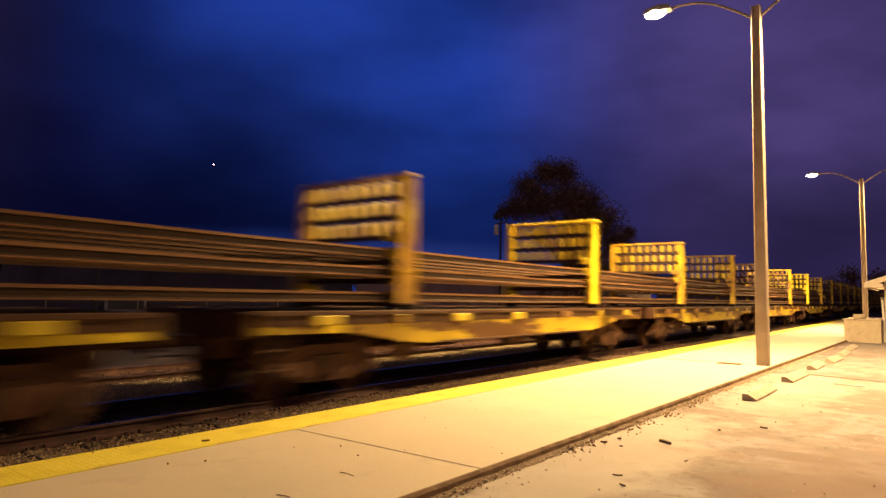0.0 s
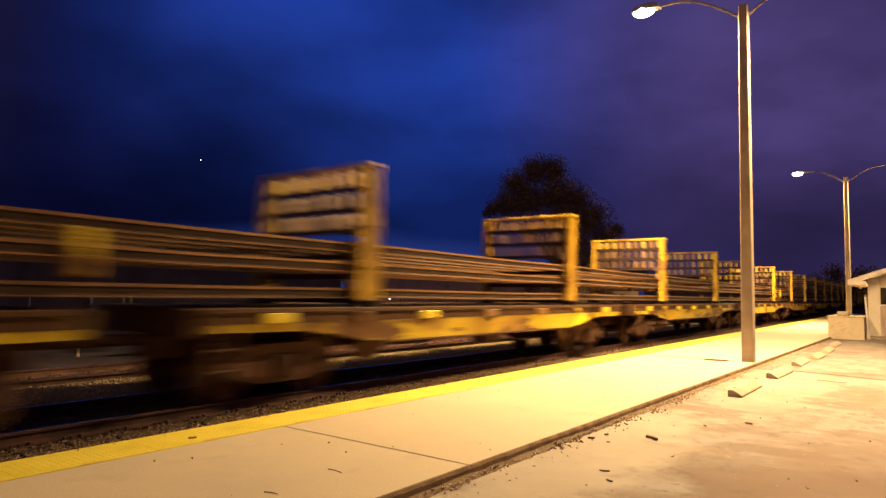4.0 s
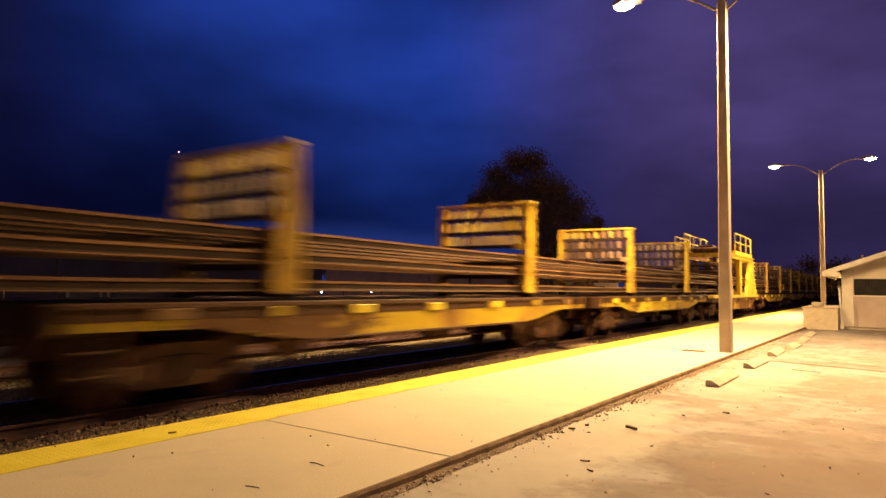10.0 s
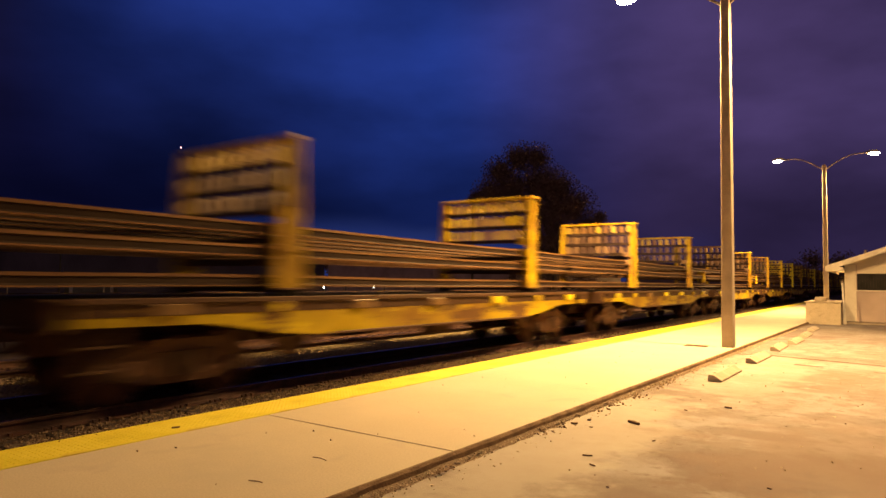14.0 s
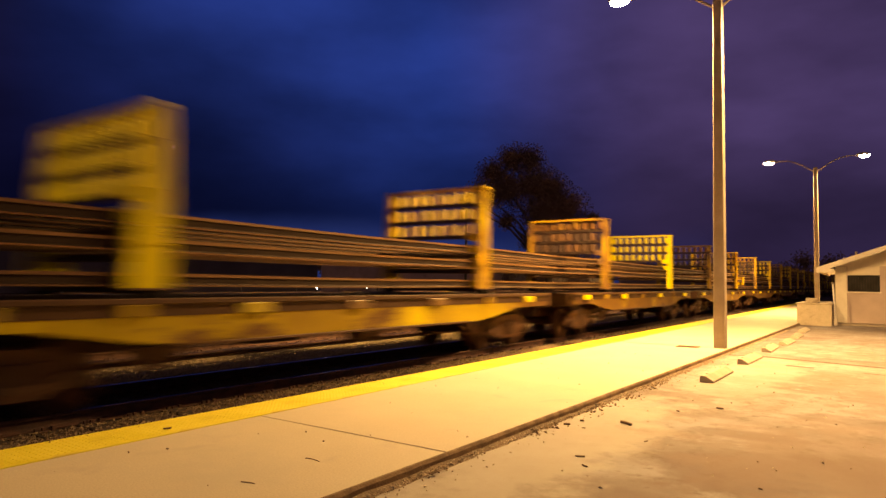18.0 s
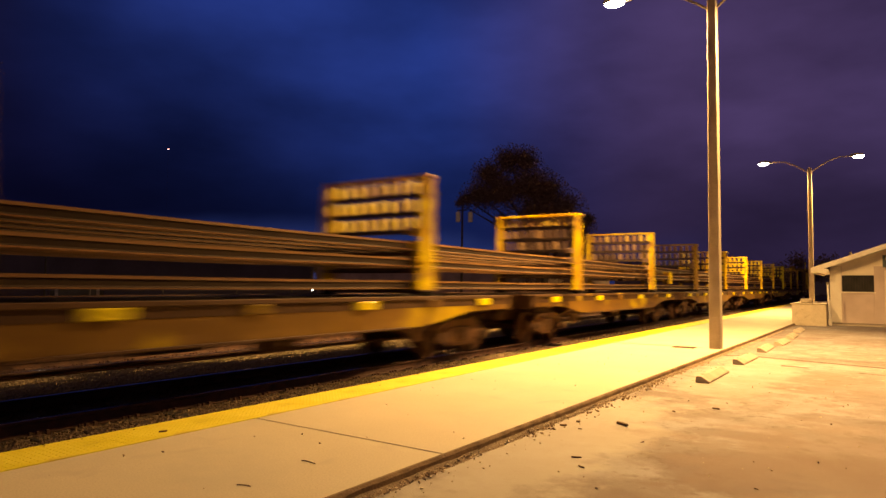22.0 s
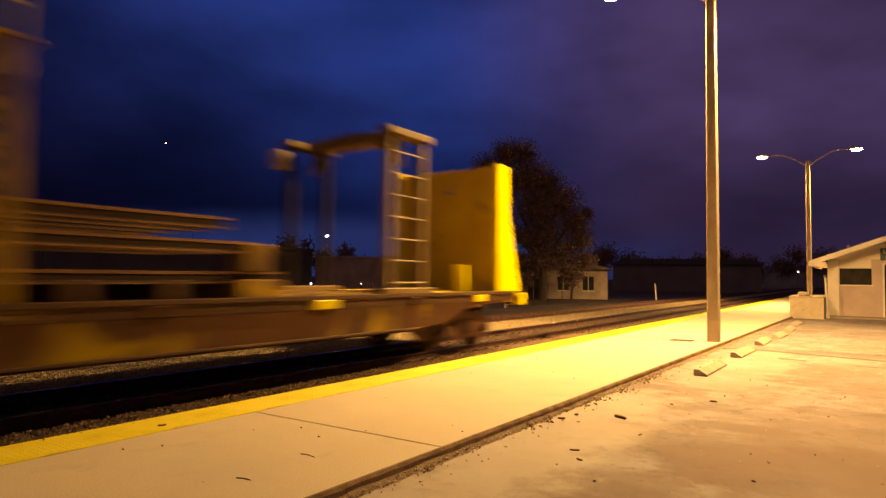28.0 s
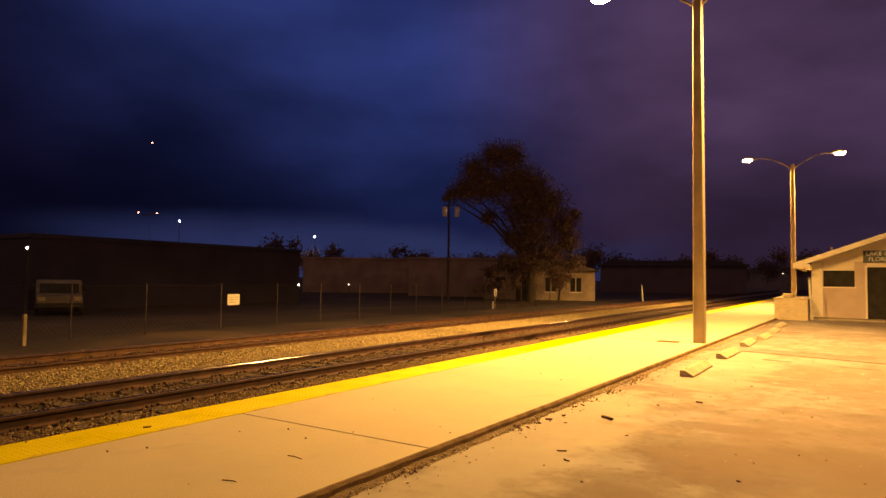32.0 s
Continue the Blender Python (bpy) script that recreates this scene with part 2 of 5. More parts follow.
M_SLAB = mat("brushed_concrete", (0.535, 0.468, 0.355), 0.82, second=(0.475, 0.41, 0.30), scale=0.7, spread=1.2, grain=60, bump=0.12, stain=(0.42, 0.36, 0.29), stain_scale=1.6, stain_at=0.68)
add_layer(M_SLAB, (0.42, 0.375, 0.30), 0.5, 0.50, 0.75, "blotches")
add_layer(M_SLAB, (0.20, 0.15, 0.10), 6.0, 0.05, 0.02, "specks", mask=0.5)
M_KERB = mat("dirty_kerb_concrete", (0.20, 0.12, 0.062), 0.9, second=(0.12, 0.068, 0.036), scale=4, grain=50, bump=0.5)
M_DIRT = mat("washed_dirt", (0.22, 0.145, 0.09), 0.95, second=(0.11, 0.07, 0.042), scale=7, spread=1.2, grain=50, bump=0.8)
M_JOINTDIRT = mat("packed_joint_dirt", (0.075, 0.05, 0.033), 0.95, second=(0.045, 0.03, 0.02), scale=7, spread=1.2, grain=50, bump=0.8)
M_TACTILE = mat("yellow_tactile_paint", (0.74, 0.64, 0.06), 0.6, second=(0.66, 0.565, 0.03), scale=2.2, grain=70, bump=0.1, stain=(0.42, 0.26, 0.05), stain_scale=2.5, stain_at=0.68)
add_layer(M_TACTILE, (0.30, 0.19, 0.05), 1.2, 0.60, 0.78, "blotches", (2.5, 1, 1))
M_BALLAST = mat("ballast_stone", (0.43, 0.355, 0.215), 0.95, second=(0.20, 0.14, 0.085), scale=9, spread=1.0, grain=35, bump=0.8)
M_BED = mat("ballast_bed", (0.17, 0.125, 0.08), 0.95, second=(0.09, 0.065, 0.045), scale=14, spread=1.2, grain=45, bump=0.9)
M_TIE = mat("creosoted_tie", (0.085, 0.058, 0.04), 0.9, second=(0.045, 0.03, 0.022), scale=5, grain=30, bump=0.6, vary=0.3)
M_RAILSIDE = mat("rusty_rail", (0.11, 0.048, 0.03), 0.8, second=(0.066, 0.031, 0.022), scale=6, grain=60, bump=0.3)
# near rails: oily rust, darkened further for the shade on their sides
M_DARKRAIL = mat("oily_shaded_rail", (0.074, 0.028, 0.02), 0.75, second=(0.044, 0.019, 0.015), scale=6, grain=60, bump=0.3)
M_RAILTOP = mat("polished_rail_head", (0.50, 0.48, 0.46), 0.16, 1.0, second=(0.36, 0.33, 0.30), scale=3, grain=90, bump=0.02, gloss_vary=0.03)
M_LOADRAIL = mat("rusted_new_rail", (0.25, 0.138, 0.062), 0.36, 0.3, second=(0.15, 0.075, 0.034), scale=1.2, grain=20, bump=0.1, vary=0.3)
# dark tone for the recessed webs: the shade between heads put into the colour
M_RAILWEB = mat("shaded_rail_web", (0.05, 0.028, 0.016), 0.8, 0.0, second=(0.03, 0.017, 0.012), scale=1.5, grain=20, bump=0.1, spec=0.2)
M_PALE = mat("dusty_bare_steel", (0.34, 0.27, 0.20), 0.6, 0.1, second=(0.20, 0.15, 0.10), scale=3, grain=30, bump=0.1)
M_OILY = mat("oily_ballast", (0.115, 0.074, 0.048), 0.9, second=(0.06, 0.039, 0.027), scale=9, spread=1.0, grain=35, bump=0.8)
M_EDGESTONE = mat("dusty_brown_stone", (0.30, 0.215, 0.135), 0.95, second=(0.12, 0.08, 0.05), scale=9, spread=1.2, grain=35, bump=0.8)
M_YELLOW = mat("weathered_yellow_paint", (0.64, 0.50, 0.022), 0.5, second=(0.44, 0.25, 0.016), scale=1.3, grain=30, bump=0.12, stain=(0.16, 0.075, 0.035), stain_scale=1.9, stain_at=0.60, drift=True, spec=0.22)
add_layer(M_YELLOW, (0.22, 0.115, 0.03), 2.2, 0.53, 0.62, "blotches", (1, 1, 0.5))
M_YELLOW_NEW = mat("fresh_yellow_paint", (0.76, 0.655, 0.006), 0.45, second=(0.66, 0.53, 0.008), scale=1.0, grain=30, bump=0.06, stain=(0.34, 0.19, 0.03), stain_scale=2.4, stain_at=0.69, drift=True)
M_OLDYELLOW = mat("rust_bled_yellow_paint", (0.40, 0.262, 0.010), 0.6, second=(0.19, 0.098, 0.016), scale=1.6, spread=1.2, grain=30, bump=0.15, stain=(0.08, 0.04, 0.02), stain_scale=1.5, stain_at=0.57, drift=True, spec=0.22)
M_RUSTYELLOW = mat("rust_with_yellow_traces", (0.20, 0.092, 0.022), 0.7, second=(0.10, 0.046, 0.018), scale=1.6, spread=1.2, grain=30, bump=0.2, stain=(0.36, 0.22, 0.02), stain_scale=1.7, stain_at=0.63, drift=True, spec=0.22)
M_BLOCKRUST = add_random(mat("rusted_block", (0.17, 0.082, 0.032), 0.7, second=(0.09, 0.044, 0.022), scale=2.2, spread=1.2, grain=30, bump=0.15, drift=True), (0.05, 0.027, 0.02), 0.3, 0.6)
M_BLOCKOLD = add_random(mat("rusty_block_paint_traces", (0.36, 0.235, 0.13), 0.65, second=(0.17, 0.095, 0.06), scale=2.2, spread=1.2, grain=30, bump=0.15, drift=True), (0.09, 0.05, 0.04), 0.22, 0.5)
M_BLOCK = add_random(mat("worn_block_paint", (0.60, 0.46, 0.008), 0.55, second=(0.42, 0.28, 0.012), scale=2.2, grain=30, bump=0.12, drift=True), (0.26, 0.15, 0.025), 0.72, 0.9)
M_BLOCKTOP = add_random(mat("flaking_block_paint", (0.64, 0.49, 0.07), 0.6, second=(0.38, 0.22, 0.05), scale=2.5, spread=1.2, grain=30, bump=0.15, drift=True), (0.24, 0.13, 0.05), 0.55, 0.75)
M_SILL = mat("grimy_yellow_sill", (0.50, 0.385, 0.008), 0.6, second=(0.36, 0.235, 0.012), scale=0.5, spread=1.0, grain=25, bump=0.2, stain=(0.20, 0.105, 0.018), stain_scale=0.5, stain_at=0.56, drift=True, spec=0.22)
add_layer(M_SILL, (0.11, 0.052, 0.018), 0.9, 0.53, 0.565, "blotches", (1, 0.4, 1.3))
add_layer(M_SILL, (0.70, 0.56, 0.012), 0.5, 0.585, 0.60, "blotches", (1, 0.6, 0.8))
add_layer(M_SILL, (0.09, 0.045, 0.02), 3.0, 0.60, 0.63, "blotches", (1, 0.5, 1.0))
add_random(M_SILL, (0.17, 0.085, 0.018), 0.62, 1.5)
M_SILLBROWN = mat("rust_stained_sill", (0.21, 0.112, 0.014), 0.65, second=(0.115, 0.056, 0.016), scale=0.6, spread=1.1, grain=25, bump=0.2, stain=(0.50, 0.36, 0.012), stain_scale=0.7, stain_at=0.62, drift=True, spec=0.22)
add_layer(M_SILLBROWN, (0.09, 0.042, 0.018), 1.0, 0.55, 0.60, "blotches", (1, 0.4, 1.3))
M_POCKET = add_random(mat("stake_pocket_paint", (0.72, 0.60, 0.006), 0.5, second=(0.55, 0.40, 0.008), scale=3, grain=30, bump=0.1, drift=True), (0.17, 0.09, 0.025), 0.38, 0.52)
# rust brown, deepened with the shade under the deck edge
M_BAND = mat("rust_and_shade_band", (0.08, 0.036, 0.017), 0.7, second=(0.045, 0.022, 0.013), scale=1.1, spread=1.2, grain=30, bump=0.25, drift=True, spec=0.22)
add_layer(M_BAND, (0.30, 0.18, 0.02), 1.0, 0.62, 0.68, "blotches", (1, 0.6, 2))
M_SILLDARK = mat("rusted_sill_paint_traces", (0.085, 0.033, 0.012), 0.75, second=(0.05, 0.025, 0.014), scale=1.0, spread=1.2, grain=25, bump=0.25, stain=(0.42, 0.29, 0.012), stain_scale=0.8, stain_at=0.615, spec=0.15)
# rust brown; on the far gantry plates it stands in for shade
M_PORTAL = mat("rust_and_shade_frame", (0.17, 0.105, 0.018), 0.65, second=(0.10, 0.056, 0.016), scale=1.5, spread=1.2, grain=30, bump=0.15)
M_BOARD = mat("dulled_yellow_board", (0.53, 0.375, 0.012), 0.5, second=(0.43, 0.285, 0.012), scale=0.8, grain=30, bump=0.06, stain=(0.24, 0.145, 0.03), stain_scale=1.3, stain_at=0.66)
# near-black tone with the shade of far legs and tower machinery in it
M_DULL = mat("dark_shaded_steel", (0.014, 0.010, 0.008), 0.9, second=(0.008, 0.006, 0.005), scale=2, grain=30, bump=0.2, spec=0.1)
M_SHELF = mat("dark_brown_shelf", (0.055, 0.027, 0.017), 0.75, second=(0.035, 0.019, 0.014), scale=3, grain=40, bump=0.2)
M_RUST = mat("rusted_steel", (0.11, 0.056, 0.028), 0.8, second=(0.055, 0.03, 0.02), scale=3, grain=40, bump=0.3, spec=0.22)
M_TRUCK = mat("grimy_cast_steel", (0.125, 0.058, 0.031), 0.75, second=(0.06, 0.03, 0.02), scale=4, grain=40, bump=0.3, spec=0.22)
M_DECK = mat("oily_plank_deck", (0.10, 0.065, 0.042), 0.85, second=(0.05, 0.034, 0.025), scale=2, grain=30, bump=0.4, spec=0.22)
M_POLE = mat("galvanised_pole", (0.40, 0.33, 0.26), 0.6, 0.3, second=(0.33, 0.27, 0.21), scale=2, grain=50, bump=0.05)
M_HEAD = mat("lamp_housing", (0.32, 0.30, 0.28), 0.5, 0.4)
M_TANK = mat("grey_tank_paint", (0.75, 0.72, 0.68), 0.6, second=(0.62, 0.59, 0.55))
M_STOP = mat("precast_concrete", (0.40, 0.335, 0.265), 0.85, second=(0.32, 0.265, 0.205), scale=3, grain=40, bump=0.3)
M_BULB = glow_mat("sodium_lens", (1.0, 0.74, 0.42), 120.0)
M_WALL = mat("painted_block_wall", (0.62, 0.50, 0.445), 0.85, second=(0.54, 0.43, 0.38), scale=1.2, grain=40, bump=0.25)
M_ROUGHWALL = mat("rough_old_concrete", (0.58, 0.50, 0.37), 0.9, second=(0.44, 0.37, 0.27), scale=3.5, spread=1.2, grain=25, bump=0.5, stain=(0.26, 0.20, 0.14), stain_scale=2.2, stain_at=0.64)
M_FENCE = mat("dull_galvanised_wire", (0.085, 0.07, 0.08), 0.6, 0.4)
M_TRIM = mat("cream_trim", (0.86, 0.80, 0.68), 0.7, second=(0.78, 0.71, 0.59), scale=2, grain=40, bump=0.08)
M_CREAM = mat("cream_upper_block", (0.84, 0.75, 0.62), 0.85, second=(0.76, 0.67, 0.55), scale=1.2, grain=40, bump=0.25)
M_ROOF = mat("grey_shingle", (0.20, 0.17, 0.15), 0.9, second=(0.13, 0.11, 0.10), scale=4, grain=30, bump=0.5)
M_BLACK = mat("dark_interior", (0.02, 0.017, 0.015), 0.8)
M_IRON = mat("dark_iron_bars", (0.05, 0.04, 0.035), 0.6, 0.5)
M_SIGN = mat("white_sign", (0.75, 0.72, 0.66), 0.5, bump=0.02, scale=5, second=(0.66, 0.62, 0.56))
M_SIGNBLUE = mat("slate_signboard", (0.07, 0.10, 0.11), 0.5, bump=0.03, scale=4)
M_FIELD = mat("dry_grass_verge", (0.036, 0.023, 0.019), 0.95, second=(0.022, 0.016, 0.014), scale=0.6, grain=12, bump=0.8, stain=(0.072, 0.045, 0.032), stain_scale=0.25, stain_at=0.55)
# blue-purple tint: the haze before the distant walls put into their colour
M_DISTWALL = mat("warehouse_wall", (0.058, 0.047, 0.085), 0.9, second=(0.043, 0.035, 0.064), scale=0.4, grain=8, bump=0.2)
M_FARWALL = mat("hazed_far_wall", (0.13, 0.098, 0.15), 0.9, second=(0.10, 0.078, 0.12), scale=0.4, grain=8, bump=0.2)
M_STORE = mat("dim_grey_stucco", (0.44, 0.32, 0.30), 0.9, second=(0.30, 0.215, 0.20), scale=0.6, grain=12, bump=0.2)
M_HOUSE = mat("pale_stucco", (0.54, 0.43, 0.36), 0.9, second=(0.38, 0.30, 0.25), scale=0.8, grain=12, bump=0.2)
M_BARK = mat("bark", (0.075, 0.055, 0.04), 0.95, second=(0.04, 0.03, 0.022), scale=6, grain=18, bump=0.9)
M_LEAF = mat("dark_leaves", (0.16, 0.10, 0.092), 0.8, second=(0.13, 0.083, 0.078), scale=1.2, grain=8, bump=0.2)
M_TIMBER = mat("grey_post_wood", (0.30, 0.24, 0.18), 0.9, second=(0.2, 0.16, 0.12), scale=6, grain=30, bump=0.5)
M_WHITE = mat("white_paint", (0.78, 0.75, 0.70), 0.6, second=(0.66, 0.62, 0.56), scale=4, grain=30, bump=0.05)


# ---------------------------------------------------------------- mesh helpers
def box(bm, x0, x1, y0, y1, z0, z1, bevel=0.0):
    r = bmesh.ops.create_cube(bm, size=1.0, matrix=Matrix.Translation(((x0 + x1) / 2, (y0 + y1) / 2, (z0 + z1) / 2)) @ Matrix.Diagonal((abs(x1 - x0), abs(y1 - y0), abs(z1 - z0), 1)))
    if bevel:
        es = list({e for v in r["verts"] for e in v.link_edges})
        bmesh.ops.bevel(bm, geom=es, offset=bevel, segments=1, affect="EDGES")
    return bm


def tube(bm, a, b, r0, r1=None, seg=8):
    a, b = Vector(a), Vector(b)
    r1 = r0 if r1 is None else r1
    m = Matrix.Translation((a + b) / 2) @ (b - a).to_track_quat("Z", "Y").to_matrix().to_4x4()
    bmesh.ops.create_cone(bm, cap_ends=True, segments=seg, radius1=r0, radius2=r1, depth=(b - a).length, matrix=m)
    return bm


def prism(bm, outline, axis, a, b):
    """A flat outline (pairs) pushed from a to b along an axis: 'x' takes pairs as (y, z), 'y' as (x, z), 'z' as (x, y)."""
    def at(p, q):
        return {"x": (q, p[0], p[1]), "y": (p[0], q, p[1]), "z": (p[0], p[1], q)}[axis]
    lo, hi = [bm.verts.new(at(p, a)) for p in outline], [bm.verts.new(at(p, b)) for p in outline]
    n = len(outline)
    fs = [bm.faces.new(lo), bm.faces.new(hi[::-1])]
    for i in range(n):
        fs.append(bm.faces.new((lo[i], hi[i], hi[(i + 1) % n], lo[(i + 1) % n])))
    bmesh.ops.recalc_face_normals(bm, faces=fs)
    return bm


def part(name, bm, material, parent=None, label="", smooth=False):
    me = bpy.data.meshes.new(name)
    bm.to_mesh(me)
    bm.free()
    me.materials.append(material)
    if smooth:
        for p in me.polygons:
            p.use_smooth = True
    ob = new(name, me)
    if parent is not None:
        ob.parent = parent
    if label:
        tagged(ob, label)
    return ob


def shared(name, src, parent, m=None, label=""):
    """Another object on the same mesh."""
    ob = new(name, src.data)
    ob.parent = parent
    if m is not None:
        ob.matrix_basis = m
    if label:
        tagged(ob, label)
    return ob


def empty(name, x=0.0, y=0.0, z=0.0, rz=0.0):
    ob = new(name)
    ob.matrix_basis = pose(x, y, z, 0, 0, rz)
    return ob


def B():
    return bmesh.new()


# ---------------------------------------------------------------- ground, platform, lot
def make_ground():
    bm = B()
    # one sheet to the horizon, with the shallow bed of the tracks cut into it
    xs = [-2500, -400, -120, -60, -30, -22, -18, -15.9, -15.3, X_EDGE - 0.02, X_EDGE + 0.4, 0, 20, 80, 400, 2500]
    zs = [-0.35, -0.35, -0.35, -0.35, -0.33, -0.32, -0.34, -0.38, Z_BED - 0.02, Z_BED - 0.02, -0.6, -0.6, -0.6, -0.6, -0.6, -0.6]
    ys = [-2500, -300, -60, -20, -10, 0, 10, 20, 30, 45, 60, 90, 140, 220, 400, 900, 3000]
    grid = [[bm.verts.new((x, y, z)) for x, z in zip(xs, zs)] for y in ys]
    for j in range(len(ys) - 1):
        for i in range(len(xs) - 1):
            bm.faces.new((grid[j][i], grid[j][i + 1], grid[j + 1][i + 1], grid[j + 1][i]))
    return tagged(part("ground", bm, M_FIELD), "dark rough grass and dirt verge beside the tracks", "ground", kind="structure")


make_ground()

JOINTS = [-7.5, 5.005, 17.5, 30.0, 42.5, 55.0, 67.5, 90.0]
platform = tagged(new("pavement"), "pale brushed concrete station platform in long slabs", "platform", kind="structure")
for y0, y1 in zip(JOINTS[:-1], JOINTS[1:]):
    bm = B()
    prism(bm, [(X_STRIP + 0.004, y0 + 0.007), (kerb_x(y0), y0 + 0.007), (kerb_x(y1), y1 - 0.007), (X_STRIP + 0.004, y1 - 0.007)], "z", -0.3, 0.0)
    bmesh.ops.bevel(bm, geom=list(bm.edges), offset=0.008, segments=1, affect="EDGES")
    part("slab", bm, M_SLAB, platform)
strip = tagged(new("tactile_strip"), "yellow tactile warning strip along the platform edge", "tactile strip", kind="structure")
TILE_Y = []
y = JOINTS[0]
while y < 90:
    TILE_Y.append(y)
    y += 1.22
tile_bm = B()
box(tile_bm, X_EDGE, X_STRIP, 0.001, 1.219, -0.3, 0.004, 0.001)
tile0 = part("tile", tile_bm, M_TACTILE, strip)
tile0.location.y = TILE_Y[0]
for y in TILE_Y[1:]:
    shared("tile", tile0, strip, pose(0, y, 0))
bm = B()
verts, faces = [], []
for iy in range(int((26 - 1.5) / 0.061)):
    for ix in range(9):
        cx, cy, r = X_EDGE + 0.05 + ix * 0.061, 1.5 + iy * 0.061, 0.012
        k = len(verts)
        for a in range(6):
            verts.append((cx + r * math.cos(a * math.pi / 3), cy + r * math.sin(a * math.pi / 3), 0.004))
        for a in range(6):
            verts.append((cx + r * 0.6 * math.cos(a * math.pi / 3), cy + r * 0.6 * math.sin(a * math.pi / 3), 0.0068))
        faces.append([k + 6 + a for a in range(6)])
        for a in range(6):
            faces.append([k + a, k + (a + 1) % 6, k + 6 + (a + 1) % 6, k + 6 + a])
me = bpy.data.meshes.new("truncated_domes")
me.from_pydata(verts, [], faces)
me.materials.append(M_TACTILE)
domes = new("truncated_domes", me)
domes.parent = strip
tagged(domes, "rows of small raised domes", kind="stuff")

def rough_kerb():
    """The kerb's face: chipped and wavy along its length, with a wedge of dirt at its foot."""
    rnd = random.Random(4)
    ys = [-12 + 0.11 * i for i in range(405)]
    ring, dirt = [], []
    for y in ys:
        xk = kerb_x(y)
        w = 0.010 * noise.noise((0, y * 0.7, 0)) + 0.012 * noise.noise((3, y * 4.0, 0))
        chip = max(0.0, noise.noise((7, y * 2.3, 0)) - 0.3) * 0.03
        ring.append([(xk - 0.02, y, 0.0015), (xk + 0.004 + w - chip, y, 0.0015), (xk + 0.022 + w, y, -0.022 - chip * 0.4 + rnd.uniform(-0.004, 0.004)), (xk + 0.034 + w, y, -0.2)])
        d = 0.05 + 0.05 * abs(noise.noise((11, y * 1.1, 0))) + 0.03 * rnd.random()
        dirt.append([(xk + 0.02, y, Z_LOT + 0.03 + 0.015 * noise.noise((5, y * 3, 0))), (xk + 0.03 + d * 0.5, y, Z_LOT + 0.018), (xk + 0.035 + d, y, Z_LOT - 0.004)])
    obs = []
    for name, rows, m in (("kerb", ring, M_KERB), ("kerb_dirt", dirt, M_DIRT)):
        n = len(rows[0])
        vs = [v for r in rows for v in r]
        fs = [(i * n + j, i * n + j + 1, (i + 1) * n + j + 1, (i + 1) * n + j) for i in range(len(rows) - 1) for j in range(n - 1)]
        me = bpy.data.meshes.new(name)
        me.from_pydata(vs, [], fs)
        me.materials.append(m)
        obs.append(new(name, me))
    tagged(obs[0], "chipped dirty concrete kerb of the platform", "kerb", kind="structure")
    tagged(obs[1], "strip of dark dirt washed against the kerb", "dirt", kind="stuff")


rough_kerb()
lot = tagged(new("parking_lot"), "worn stained concrete parking lot", "parking lot", kind="structure")
part("lot_slab", prism(B(), [(kerb_x(-60) + 0.032, -60), (90, -60), (90, 140), (kerb_x(140) + 0.032, 140)], "z", -0.4, Z_LOT), M_LOT, lot)
# dirt-filled joints that run askew across the lot
for x0, y0, x1, y1, w in ((-2.33, 17.1, 14.0, 12.6, 0.09), (-3.02, 16.89, -2.6, 17.03, 0.07), (-1.6, 15.5, -1.07, 15.39, 0.07), (-0.2, 15.15, 0.5, 15.0, 0.02)):
    part("joint_filler", prism(B(), [(x0, y0 - w), (x1, y1 - w * 0.7), (x1, y1 + w * 0.7), (x0, y0 + w)], "z", -0.2, Z_LOT + 0.003), M_JOINTDIRT, lot)


# ---------------------------------------------------------------- tracks
RAIL_PROFILE = [(-0.07, 0), (0.07, 0), (0.07, 0.012), (0.015, 0.03), (0.009, 0.05), (0.009, 0.12), (0.034, 0.135), (0.036, 0.165), (0.028, 0.172), (-0.028, 0.172), (-0.036, 0.165), (-0.034, 0.135), (-0.009, 0.12), (-0.009, 0.05), (-0.015, 0.03), (-0.07, 0.012)]


def track(xc, label, side):
    t = tagged(empty("railway_track", xc, 0, Z_RAIL), label, "railway track", kind="structure")
    for s in (-0.755, 0.755):
        bm = prism(B(), [(x + s, z - 0.172) for x, z in RAIL_PROFILE], "y", -60, 700)
        part("rail", bm, side, t)
        g = 1 if s < 0 else -1          # the flanges polish the corner towards the track's middle
        outer = [(s - g * 0.026, 0.002), (s + g * 0.012, 0.0035), (s + g * 0.026, 0.0), (s + g * 0.033, -0.005), (s + g * 0.038, -0.011)]
        inner = [(s + g * 0.034, -0.013), (s + g * 0.026, -0.006), (s - g * 0.026, -0.003)]
        part("railhead", prism(B(), outer + inner, "y", -60, 700), M_RAILTOP, t, "polished running surface")
    return t


near_track = track(X_NEAR, "rusty steel main track on wooden ties beside the platform", M_DARKRAIL)
far_track = track(X_FAR, "rusty steel second track on wooden ties in ballast", M_RAILSIDE)
for xc, tr in ((X_NEAR, near_track), (X_FAR, far_track)):
    src = part("tie", box(B(), -1.3, 1.3, -0.115, 0.115, -0.36, -0.168, 0.012), M_TIE, tr)
    src.location.y = -8
    for i in range(1, 150):
        shared("tie", src, tr, pose(random.uniform(-0.05, 0.05), -8 + i * 0.55 + random.uniform(-0.03, 0.03), random.uniform(-0.015, 0.008), 0, 0, random.uniform(-1.5, 1.5)))


